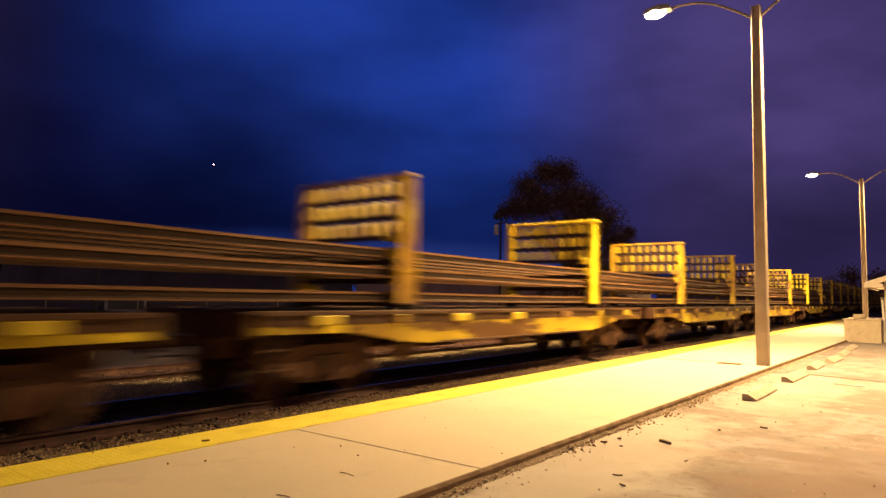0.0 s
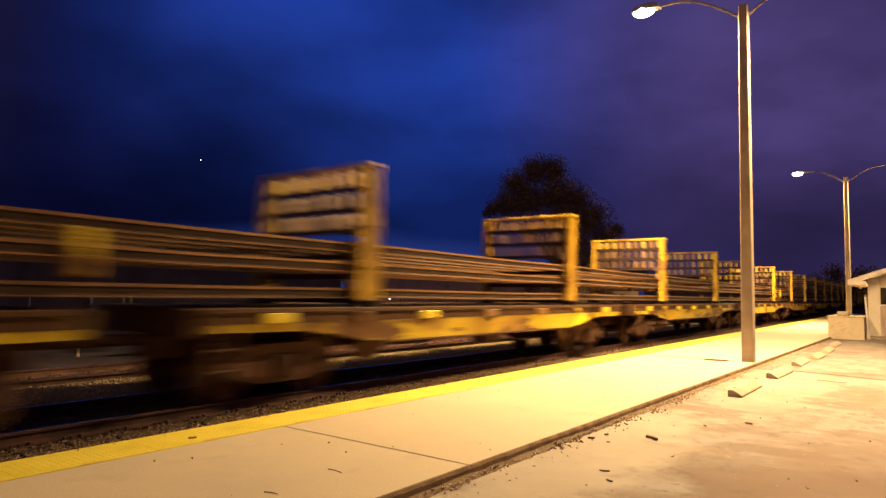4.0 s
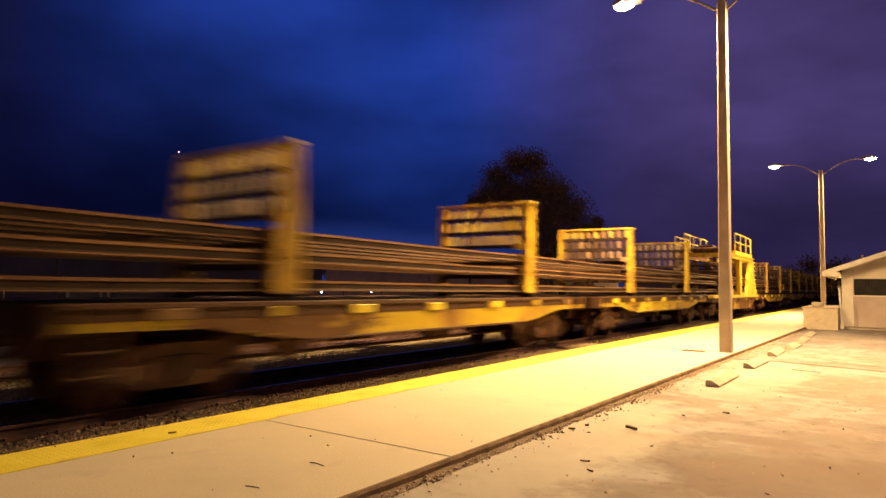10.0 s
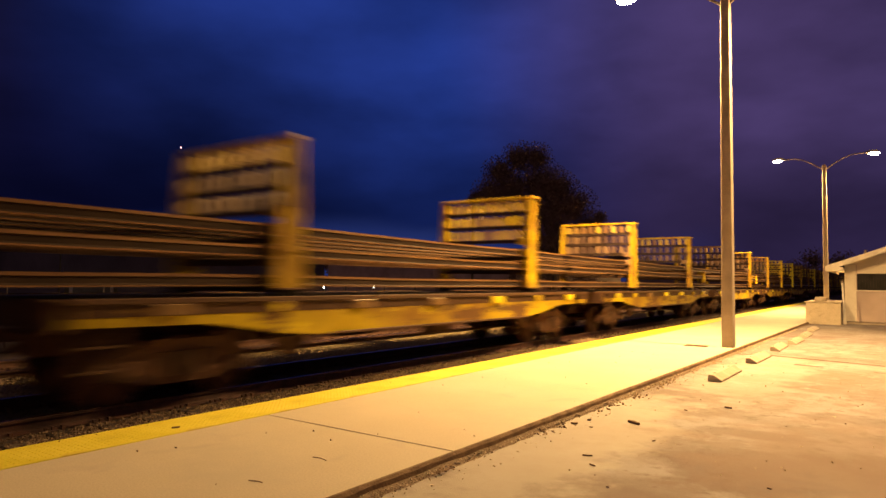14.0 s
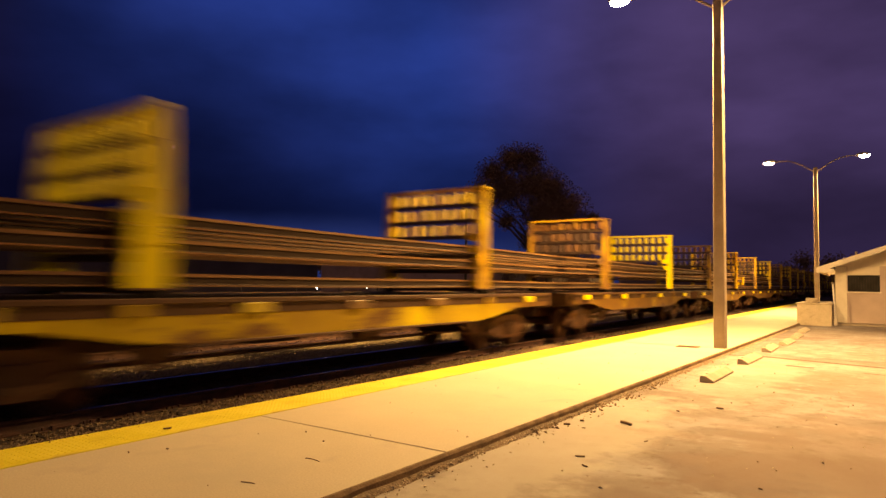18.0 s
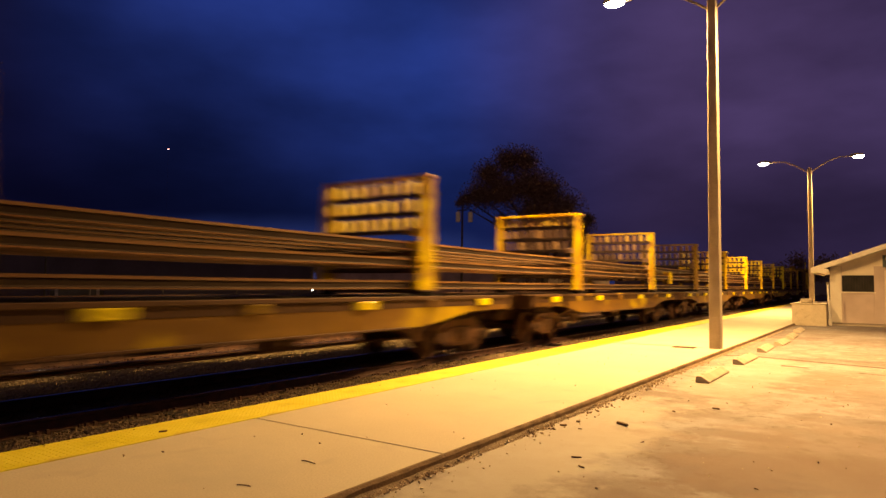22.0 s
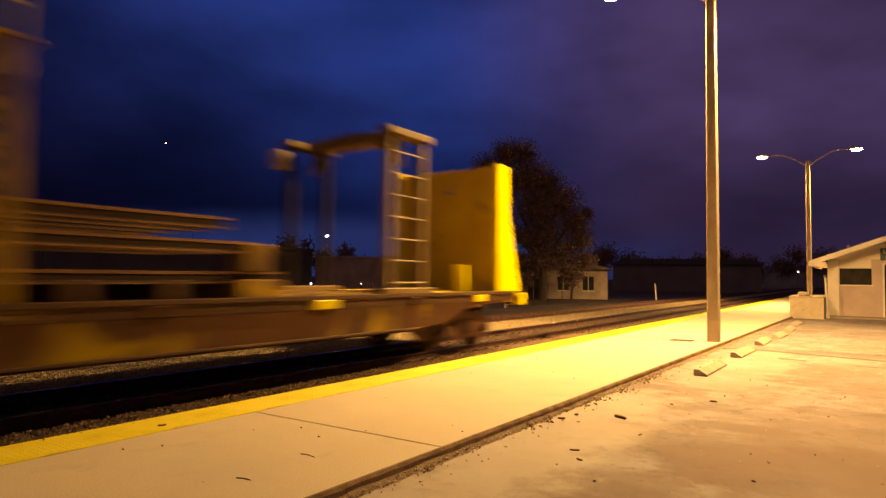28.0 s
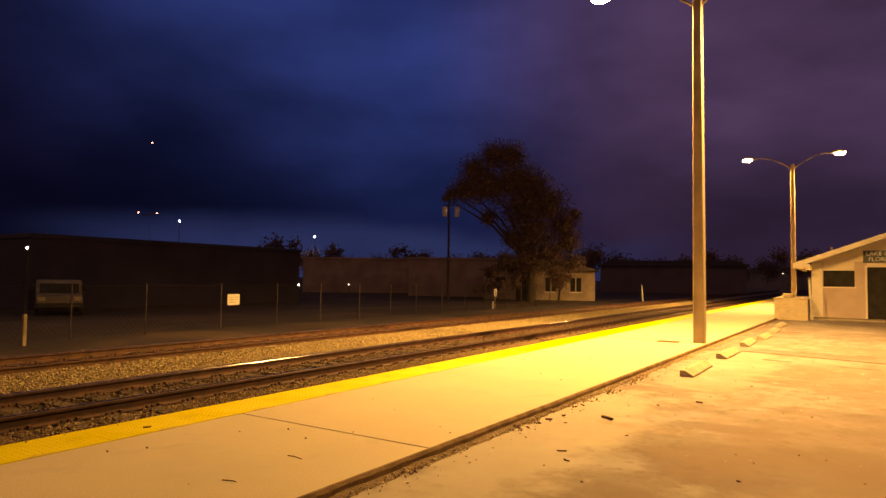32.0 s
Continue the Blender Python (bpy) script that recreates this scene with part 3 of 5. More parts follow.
# ---------------------------------------------------------------- lamp posts
def lamp_post(px, py, up):
    post = tagged(empty("street_lamp", px, py, 0), "tall tapered galvanised lamp post with twin sodium lamps", "street lamp", group="platform lamp posts")
    bm = B()
    # a square tapered shaft with chamfered corners
    for r0, z0, r1, z1 in ((0.143, 0.0, 0.112, 9.05 + up),):
        rings = []
        for r, z in ((r0, z0), (r1, z1)):
            c = 0.018
            rings.append([bm.verts.new((x, y, z)) for x, y in ((-r + c, -r), (r - c, -r), (r, -r + c), (r, r - c), (r - c, r), (-r + c, r), (-r, r - c), (-r, -r + c))])
        for i in range(8):
            bm.faces.new((rings[0][i], rings[0][(i + 1) % 8], rings[1][(i + 1) % 8], rings[1][i]))
        bm.faces.new(rings[1])
    part("pole", bm, M_POLE, post)
    part("hand_hole_cover", box(B(), -0.06, 0.06, -0.146, -0.128, 0.55, 0.80, 0.004), M_POLE, post)
    for side in (-1, 1):
        pts = [Vector((side * (0.06 + 2.2 * k / 10), 0, 8.75 + up + 0.85 * math.sin(min(1, k / 8) * math.pi / 2))) for k in range(11)]
        cu = bpy.data.curves.new("arm", "CURVE")
        cu.dimensions, cu.bevel_depth, cu.bevel_resolution = "3D", 0.035, 2
        sp = cu.splines.new("POLY")
        sp.points.add(len(pts) - 1)
        for q, v in zip(sp.points, pts):
            q.co = (*v, 1)
        cu.materials.append(M_POLE)
        arm = new("arm", cu)
        arm.parent = post
        bm = B()
        prism(bm, [(side * x, z + up) for x, z in ((2.15, 9.56), (2.2, 9.68), (2.5, 9.74), (2.85, 9.68), (2.93, 9.58), (2.85, 9.56))], "y", -0.15, 0.15)
        head = part("lamp_head", bm, M_HEAD, post)
        bm = B()
        bmesh.ops.create_uvsphere(bm, u_segments=12, v_segments=8, radius=1, matrix=Matrix.Translation((side * 2.62, 0, 9.545 + up)) @ Matrix.Diagonal((0.30, 0.17, 0.13, 1)))
        part("lens", bm, M_BULB, head, "glowing sodium lens", True)
    return post


for px, py, up in POLES:
    lamp_post(px, py, up)


# ---------------------------------------------------------------- the rail train
LC = 16.3        # length over couplers
GAP0 = 4.9       # a coupling's place at the start
MOVING = []      # (thing, x, place at the start, z)


def wheelset(parent, y):
    ws = part("wheelset", tube(B(), (-1.1, 0, 0), (1.1, 0, 0), 0.075, 0.075, 10), M_TRUCK, parent)
    ws.location = (0, y, 0.44)
    for s in (-0.76, 0.76):
        bm = B()
        tube(bm, (s - 0.065, 0, 0), (s + 0.065, 0, 0), 0.435, 0.43, 24)
        tube(bm, (s - 0.07 * (1 if s > 0 else -1) - 0.02, 0, 0), (s - 0.07 * (1 if s > 0 else -1) + 0.02, 0, 0), 0.47, 0.47, 24)
        tube(bm, (s, 0, 0), (s + (0.09 if s > 0 else -0.09), 0, 0), 0.17, 0.14, 12)
        part("wheel", bm, M_TRUCK, ws)
        bm = B()
        e = 1.16 if s > 0 else -1.16
        tube(bm, (e * 0.9, 0, 0), (e * 1.02, 0, 0), 0.11, 0.105, 12)
        part("axle_cap", bm, M_RUST, ws)
    return ws


def truck(car, y):
    tk = empty("truck", 0, y, 0)
    tk.parent = car
    for s in (-1.0, 1.0):
        bm = B()
        prism(bm, [(-1.12, 0.36), (-1.1, 0.62), (-0.86, 0.70), (-0.5, 0.82), (0.5, 0.82), (0.86, 0.70), (1.1, 0.62), (1.12, 0.36), (1.0, 0.36), (0.98, 0.5), (0.74, 0.5), (0.7, 0.4), (0.42, 0.24), (-0.42, 0.24), (-0.7, 0.4), (-0.74, 0.5), (-0.98, 0.5), (-1.0, 0.36)], "x", s - 0.07, s + 0.07)
        part("side_frame", bm, M_TRUCK, tk)
        bm = B()
        for k in (-0.22, 0, 0.22):
            tube(bm, (s + 0.1 * s, k, 0.34), (s + 0.1 * s, k, 0.66), 0.075, 0.075, 8)
        part("spring", bm, M_RUST, tk)
    part("bolster", box(B(), -1.05, 1.05, -0.2, 0.2, 0.5, 0.85, 0.03), M_TRUCK, tk)
    for k in (-0.865, 0.865):
        wheelset(tk, k)
    return tk


def rack(car, y, paint, web, upper, lower):
    """A tall rack: two tapered I-section posts, a top beam, and shelves with rows of blocks that part the rails."""
    rk = empty("rail_rack", 0, y, 1.30)
    rk.parent = car
    for s in (-1.36, 1.36):
        # tapered I-section: front and back flanges with a recessed web between
        post = part("post", prism(B(), [(-0.345, 0.20), (0.125, 0.20), (0.035, 2.5), (-0.175, 2.5)], "x", s - 0.012, s + 0.012), web, rk)
        part("flange", prism(B(), [(-0.375, 0.20), (-0.347, 0.20), (-0.177, 2.5), (-0.205, 2.5)], "x", s - 0.07, s + 0.05), paint, post)
        part("flange", prism(B(), [(0.127, 0.20), (0.155, 0.20), (0.065, 2.5), (0.037, 2.5)], "x", s - 0.07, s + 0.05), paint, post)
        for z in (0.75, 1.45, 2.1):
            w = 0.295 - 0.12 * z / 2.5
            part("stiffener", box(B(), s + 0.013, s + 0.045, -w + 0.005, 0.09 - 0.06 * z / 2.5, z, z + 0.02), web, post)
        part("base_plate", box(B(), s - 0.12, s + 0.12, -0.40, 0.20, 0.17, 0.199, 0.006), M_RUST, rk)
        part("base_stub", box(B(), s - 0.09, s + 0.09, -0.34, 0.14, 0.0, 0.169, 0.006), M_DULL, rk)
    part("top_beam", box(B(), -1.46, 1.46, -0.15, 0.04, 2.502, 2.575, 0.015), paint, rk)
    for k, z in enumerate((0.19, 0.61, 0.97, 1.46, 1.84, 2.22)):
        deep = 0.10 if k > 2 else 0.07
        sh = part("shelf", box(B(), -1.345, 1.345, -0.05 if k > 2 else -0.2, 0.02 if k > 2 else 0.06, z - deep, z, 0.01), M_SHELF if k > 2 else M_RUST, rk)
        if k >= 2:
            src = None
            for i in range(9):
                x = -1.18 + i * 0.295
                if src is None:
                    bm = B()
                    prism(bm, [(-0.064, 0.0), (0.064, 0.0), (0.068, 0.19), (0.05, 0.245), (-0.05, 0.245), (-0.068, 0.19)], "y", -0.105, 0.03)
                    src = part("divider", bm, M_RUST if k == 2 else upper if k == 5 else lower, sh)
                    src.location = (x, 0, z + 0.002)
                else:
                    shared("divider", src, sh, pose(x, 0.008 * ((i * 7 + k * 3) % 5 - 2), z + 0.002, 0, 0, 1.2 * ((i * 5 + k) % 4 - 1.5)))
        if k < 3:
            part("roller", tube(B(), (-1.26, -0.05, z + 0.012), (1.26, -0.05, z + 0.012), 0.03, 0.03, 8), M_RUST, sh)
    # clamp bracket that holds the top tier against the post
    for z in (0.70, 1.02, 1.30):
        part("clamp_bracket", box(B(), 1.05, 1.285, -0.36, -0.10, z, z + 0.17, 0.02), lower if z > 1 else M_RUST, rk)
    return rk


def flatcar(length=LC, tc=5.75, racks=((-4.075, None), (4.075, None)), brake=False, sill=None, up=0.06, belly=0.75, label="weathered yellow flatcar with tall racks carrying long steel rails"):
    car = tagged(empty("flatcar", 0, 0, 0), label, "railway wagon", group="rail train wagons")
    h, top = length / 2 - 0.76, 1.30 + up
    part("deck", box(B(), -1.38, 1.38, -h, h, top - 0.08, top, 0.01), M_DECK, car)
    b = tc - 1.5
    pocket = {}
    for s in (-1, 1):
        bm = prism(B(), [(-h, 1.30 + up), (h, 1.30 + up), (h, 1.04), (b + 1.3, 1.02), (b, belly + 0.07), (b - 0.9, belly), (-b + 0.9, belly), (-b, belly + 0.07), (-b - 1.3, 1.02), (-h, 1.04)], "x", s * 1.385, s * 1.43)
        part("side_sill", bm, sill or M_SILL, car)
        # lower flange of the fish-belly
        part("sill_flange", box(B(), s * 1.432, s * 1.49, -b + 0.9, b - 0.9, belly, belly + 0.04, 0.006), M_BAND, car)
        part("rub_rail", box(B(), s * 1.432, s * 1.50, -h, h, 1.24 + up, 1.315 + up, 0.01), M_BAND, car)
        # dark strip below the rub rail: its shade given as colour
        part("sill_web", box(B(), s * 1.4315, s * 1.442, -h + 0.02, h - 0.02, top - 0.21, top - 0.061), M_BAND, car)
        for i, (y, bright) in enumerate(((-6.15, True), (-4.4, False), (-2.6, True), (-0.4, True), (2.0, True), (4.1, False), (6.1, True))):
            y, bright = y * length / LC, bright and (sill is None or i != 3)
            if bright not in pocket:
                pocket[bright] = part("stake_pocket", box(B(), -0.04, 0.04, -0.21 if bright else -0.12, 0.21 if bright else 0.12, -0.075, 0.075, 0.012), (M_OLDYELLOW if belly < 0.5 else M_YELLOW_NEW if sill else M_POCKET) if bright else sill or M_SILL, car)
                pocket[bright].location = (s * 1.483, y, 1.165 + up)
            else:
                shared("stake_pocket", pocket[bright], car, pose(s * 1.483, y, 1.165 + up))
        for y in (-b + 0.3, b - 0.3):
            part("hanger_bracket", prism(B(), [(y - 0.5, belly - 0.005), (y + 0.5, belly - 0.005), (y + 0.18, belly - 0.3), (y - 0.18, belly - 0.3)], "x", s * 1.10, s * 1.16), M_TRUCK, car)
        part("grab_ladder", grab(s, h), M_RUST, car)
    part("centre_sill", box(B(), -0.32, 0.32, -h, h, 0.62, top - 0.082, 0.02), M_TRUCK, car)
    for y in (-b + 0.6, -1.2, 1.2, b - 0.6):
        part("cross_bearer", prism(B(), [(-1.38, top - 0.082), (1.38, top - 0.082), (1.38, 1.0), (0.4, 0.66), (-0.4, 0.66), (-1.38, 1.0)], "y", y - 0.08, y + 0.08), M_TRUCK, car)
    part("brake_cylinder", tube(B(), (0.75, 0.2, 0.66), (0.75, 1.0, 0.66), 0.17, 0.17, 12), M_TRUCK, car)
    part("brake_reservoir", tube(B(), (-0.8, -1.0, 0.62), (-0.8, 0.3, 0.62), 0.2, 0.2, 12), M_TRUCK, car)
    part("brake_rod", tube(B(), (0.45, -tc + 1.4, 0.45), (0.45, tc - 1.4, 0.45), 0.022, 0.022, 6), M_TRUCK, car)
    for s in (-1, 1):
        part("end_sill", box(B(), -1.43, 1.43, s * h, s * (h + 0.12), 0.98, 1.30 + up, 0.02), M_BAND, car)
        cp = part("coupler", box(B(), -0.10, 0.10, s * (h + 0.121), s * (length / 2 - 0.10), 0.82, 0.98, 0.03), M_TRUCK, car)
        part("knuckle", prism(B(), [(-0.16, s * (length / 2 - 0.098)), (0.12, s * (length / 2 - 0.098)), (0.2, s * (length / 2 - 0.02)), (0.03, s * (length / 2 + 0.01)), (-0.2, s * (length / 2 - 0.01))], "z", 0.76, 1.04), M_TRUCK, cp)
        part("air_hose", tube(B(), (0.45, s * (h + 0.12), 0.9), (0.25, s * (length / 2 - 0.06), 0.52), 0.03, 0.025, 6), M_BLACK, car)
    if brake:
        bs = part("brake_stand", box(B(), 1.02, 1.12, h - 0.08, h + 0.02, 1.302, 2.12, 0.01), M_RUST, car)
        part("gear_box", box(B(), 0.88, 1.26, h + 0.022, h + 0.24, 1.74, 2.32, 0.03), M_YELLOW, bs, "chipped yellow hand brake housing")
        bm = B()
        rim = []
        for a in range(20):
            c, n = math.cos(a * math.pi / 10), math.sin(a * math.pi / 10)
            rim.append([bm.verts.new((1.07 + r * c, h + 0.26 + d, 1.98 + r * n)) for r, d in ((0.225, 0.0), (0.24, -0.014), (0.255, 0.0), (0.24, 0.014))])
        for a in range(20):
            for j in range(4):
                bm.faces.new((rim[a][j], rim[(a + 1) % 20][j], rim[(a + 1) % 20][(j + 1) % 4], rim[a][(j + 1) % 4]))
        part("brake_wheel", bm, M_RUST, bs)
        part("spoke", box(B(), 0.84, 1.30, h + 0.25, h + 0.27, 1.97, 1.99), M_RUST, bs)
        part("spoke", box(B(), 1.06, 1.08, h + 0.248, h + 0.272, 1.75, 2.21), M_RUST, bs)
    for y, paint in racks:
        rack(car, y, *paint)
    for y in (-tc, tc):
        truck(car, y)
    return car


def grab(s, h):
    bm = B()
    for y in (-h + 0.12, -h + 0.52):
        box(bm, s * 1.44, s * 1.47, y, y + 0.03, 0.5, 1.24)
    for z in (0.52, 0.8):
        box(bm, s * 1.44, s * 1.47, -h + 0.15, -h + 0.52, z, z + 0.03)
    return bm


def add_moving(ob, x, y0, z):
    MOVING.append((ob, x, y0, z))
    ob.matrix_basis = pose(x, y0, z)
    return ob


# which racks keep fresher paint, and after which wagons a hand brake stands at the coupling
FRESH, WORN = {1, 6, 36, 39, 53}, {0, 2, 3, 7, 12, 21, 29, 35, 37, 41, 43, 45, 49, 50, 51, 52}
BRAKES = {4, 7, 9, 10, 14, 16, 17, 21, 24, 27}
K_GANTRY, LONGER = 12, 0.93     # the gantry wagon is a little longer than the rest
kinds = {}
# paint of a rack: flanges and beam, web, top row of blocks, rows below
RUSTED = {26, 34, 38, 40, 42, 44, 48}
GRADES = ((M_YELLOW, M_YELLOW, M_BLOCK, M_BLOCK), (M_YELLOW_NEW, M_YELLOW_NEW, M_YELLOW_NEW, M_YELLOW_NEW), (M_YELLOW, M_OLDYELLOW, M_BLOCKTOP, M_BLOCKOLD), (M_OLDYELLOW, M_RUSTYELLOW, M_RUSTYELLOW, M_BLOCKRUST))


def grade(n):
    return 1 if n in FRESH else 0 if n in WORN else 3 if n in RUSTED else 2


for k in range(-1, 28):
    yc = GAP0 + LC * (k + 0.5)
    if k == K_GANTRY:
        continue
    if k < K_GANTRY:
        yc -= LONGER
    key = (grade(2 * k), grade(2 * k + 1), k + 1 in BRAKES, 18 < k < 26)
    if key in kinds:
        car = copy_thing(kinds[key], pose(X_NEAR, yc, Z_RAIL))
    else:
        car = kinds[key] = flatcar(racks=[(y, GRADES[f]) for y, f in ((-4.075, key[0]), (4.075, key[1]))], brake=key[2], sill=M_SILLBROWN if key[3] else None)
    add_moving(car, X_NEAR, yc, Z_RAIL)
gantry_car = flatcar(length=LC + LONGER, tc=6.3, racks=(), sill=M_SILLDARK, up=-0.12, belly=0.47, label="flatcar with a tall yellow rail clamping gantry and railings")
add_moving(gantry_car, X_NEAR, GAP0 + LC * (K_GANTRY + 0.5) - LONGER / 2, Z_RAIL)
LAST0 = GAP0 + LC * 28
LAST_LEN = 19.8
last_car = flatcar(length=LAST_LEN, tc=7.4, racks=(), sill=M_SILLDARK, up=0.0, belly=0.60, label="last flatcar with rail threader tower, portal and yellow end board")
add_moving(last_car, X_NEAR, LAST0 + LAST_LEN / 2, Z_RAIL)


# ---------------------------------------------------------------- the load: long rails in tiers
def load_rail(x, z, y0, y1, seed):
    rnd = random.Random(seed)
    n = int((y1 - y0) / 2.0375)
    ring = [(-0.068, 0), (0.068, 0), (0.068, 0.020), (0.012, 0.045), (0.009, 0.118), (0.036, 0.128), (0.034, 0.17), (-0.034, 0.17), (-0.036, 0.128), (-0.009, 0.118), (-0.012, 0.045), (-0.068, 0.020)]
    verts, faces = [], []
    ph = rnd.uniform(0, 6)
    for i in range(n + 1):
        y = y0 + (y1 - y0) * i / n
        dx, dz = 0.012 * math.sin(y * 0.19 + ph), -0.008 * (1 - math.cos((y - GAP0 - LC / 4) * 2 * math.pi / (LC / 2))) + rnd.uniform(-0.004, 0.004)
        for a, b in ring:
            verts.append((a + dx, y - y0, b + dz))
    m = len(ring)
    for i in range(n):
        for j in range(m):
            faces.append((i * m + j, i * m + (j + 1) % m, (i + 1) * m + (j + 1) % m, (i + 1) * m + j))
    faces.append(tuple(range(m))[::-1])
    faces.append(tuple(n * m + j for j in range(m)))
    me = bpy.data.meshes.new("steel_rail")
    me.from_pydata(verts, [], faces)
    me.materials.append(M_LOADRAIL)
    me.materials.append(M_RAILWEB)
    # web faces take the darker tone that stands in for their shade
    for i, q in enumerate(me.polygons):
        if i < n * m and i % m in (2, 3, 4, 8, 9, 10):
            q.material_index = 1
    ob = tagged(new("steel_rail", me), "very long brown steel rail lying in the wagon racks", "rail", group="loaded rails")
    add_moving(ob, x, y0, z)


for tier, z in enumerate((1.30 + 0.22, 1.30 + 0.665, 1.30 + 1.00)):
    for i in range((7, 7, 8)[tier]):
        load_rail(X_NEAR + 1.15 - i * (0.335, 0.345, 0.325)[tier], Z_RAIL + z + (0.02 * (i % 2) - 0.008 * i if tier == 2 else 0.0), -28.0, 472.9 - 0.45 * tier - random.uniform(0, 0.25), tier * 10 + i)


# ---------------------------------------------------------------- clamping gantry on its flatcar
def railing(parent, x, y0, y1, z, posts, rails=(1.08, 0.55)):
    for i in range(posts):
        y = y0 + (y1 - y0) * i / (posts - 1)
        part("railing_post", box(B(), x - 0.022, x + 0.022, y - 0.022, y + 0.022, z, z + 1.10, 0.005), M_YELLOW_NEW, parent)
    for r in rails:
        part("handrail", tube(B(), (x, y0, z + r), (x, y1, z + r), 0.024, 0.024, 8), M_YELLOW_NEW, parent)


def make_gantry(car):
    g = empty("clamping_gantry", 0, LONGER / 2, 1.30)
    g.parent = car
    FAR_RAIL = 4.80 - Z_RAIL - 1.30 - 1.08
    zt = 2.28                                       # underside of the long beams
    f = -0.12                                       # the deck under its feet
    for s in (-1, 1):
        x0, x1 = s * 1.28, s * 1.44
        # far plates and beams take darker tones: their shade put into the colour
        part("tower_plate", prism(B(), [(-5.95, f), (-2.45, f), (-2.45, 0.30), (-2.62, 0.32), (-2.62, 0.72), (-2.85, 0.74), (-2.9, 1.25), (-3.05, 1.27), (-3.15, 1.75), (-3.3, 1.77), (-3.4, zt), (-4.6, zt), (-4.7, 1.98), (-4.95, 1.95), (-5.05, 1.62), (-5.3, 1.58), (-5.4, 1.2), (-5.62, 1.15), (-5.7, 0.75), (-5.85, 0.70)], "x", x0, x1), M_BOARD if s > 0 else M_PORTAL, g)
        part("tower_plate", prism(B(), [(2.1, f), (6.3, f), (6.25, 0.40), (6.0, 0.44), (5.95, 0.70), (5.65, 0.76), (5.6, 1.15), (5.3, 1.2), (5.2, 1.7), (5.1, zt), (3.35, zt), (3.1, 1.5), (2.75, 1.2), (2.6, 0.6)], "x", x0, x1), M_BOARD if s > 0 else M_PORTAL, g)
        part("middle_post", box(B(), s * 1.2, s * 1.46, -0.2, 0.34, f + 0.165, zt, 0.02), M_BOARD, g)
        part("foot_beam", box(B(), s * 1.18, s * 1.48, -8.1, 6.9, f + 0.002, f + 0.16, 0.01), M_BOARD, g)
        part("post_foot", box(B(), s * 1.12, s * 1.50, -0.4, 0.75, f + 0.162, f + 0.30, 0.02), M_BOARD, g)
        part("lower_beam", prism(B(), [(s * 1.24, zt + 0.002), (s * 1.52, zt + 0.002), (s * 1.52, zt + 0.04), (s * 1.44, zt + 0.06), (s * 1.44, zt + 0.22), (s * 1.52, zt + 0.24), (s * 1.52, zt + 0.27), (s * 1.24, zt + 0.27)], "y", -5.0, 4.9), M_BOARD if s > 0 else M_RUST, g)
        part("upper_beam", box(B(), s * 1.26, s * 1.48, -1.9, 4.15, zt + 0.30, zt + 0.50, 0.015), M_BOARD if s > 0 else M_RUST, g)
        part("stiffener", box(B(), s * 1.445, s * 1.50, 4.3, 4.4, 0.12, zt, 0.01), M_BOARD, g)
        for i in range(8):
            part("rung", tube(B(), (s * 1.55, 4.75, 0.25 + i * 0.29), (s * 1.55, 5.15, 0.25 + i * 0.29), 0.018, 0.018, 6), M_SIGN, g)
        railing(g, s * 1.44, -1.75, 3.95, zt + 0.51, 4)
    cyl = part("clamp_cylinder", tube(B(), (0.55, -3.1, zt - 0.12), (0.55, -0.75, zt - 0.12), 0.11, 0.11, 14), M_YELLOW_NEW, g, "bright yellow hydraulic cylinder")
    part("piston_rod", tube(B(), (0.55, -0.748, zt - 0.12), (0.55, -0.25, zt - 0.12), 0.05, 0.05, 10), M_PALE, cyl)
    for y in (-3.2, -0.2):
        part("cylinder_mount", box(B(), 0.43, 0.67, y - 0.08, y + 0.08, zt - 0.25, zt + 0.10, 0.02), M_RUST, g)
    part("walkway", box(B(), -1.5, -0.7, -4.9, -1.95, zt + 0.302, zt + 0.36, 0.01), M_RUST, g)
    railing(g, -1.46, -4.4, -0.85, FAR_RAIL, 4, (1.08, 0.63))
    railing(g, -1.30, -2.86, -1.45, zt + 0.51, 2)
    part("walkway", box(B(), -0.8, 1.24, -1.6, 4.15, zt + 0.46, zt + 0.50, 0.01), M_RUST, g)
    part("winch_drum", tube(B(), (-0.9, -2.9, zt + 0.42), (0.9, -2.9, zt + 0.42), 0.26, 0.26, 14), M_TRUCK, g)
    part("engine_cover", box(B(), 0.75, 1.25, -2.95, -2.15, zt + 0.28, zt + 0.60, 0.10), M_WHITE, g, "small white rounded engine cover")
    part("generator", box(B(), -0.6, 0.3, -2.4, -1.5, zt + 0.28, zt + 0.85, 0.05), M_TRUCK, g)
    part("control_box", box(B(), 0.7, 1.1, 1.6, 1.9, zt + 0.502, zt + 1.15, 0.02), M_TRUCK, g)
    for i, y in enumerate((-5.2, -4.0, 2.9, 4.6)):
        part("cross_beam", box(B(), -1.27, 1.27, y - 0.1, y + 0.1, zt + 0.02, zt + 0.20, 0.01), M_YELLOW, g)
    for z in (0.30, 0.68, 1.06, 1.44, 1.82):
        for y in (-6.6, -5.6, -3.2, 2.9, 5.2):
            part("clamp_shelf", box(B(), -1.27, 1.27, y - 0.14, y + 0.14, z - 0.09, z, 0.01), M_RUST, g)
    return g


make_gantry(gantry_car)


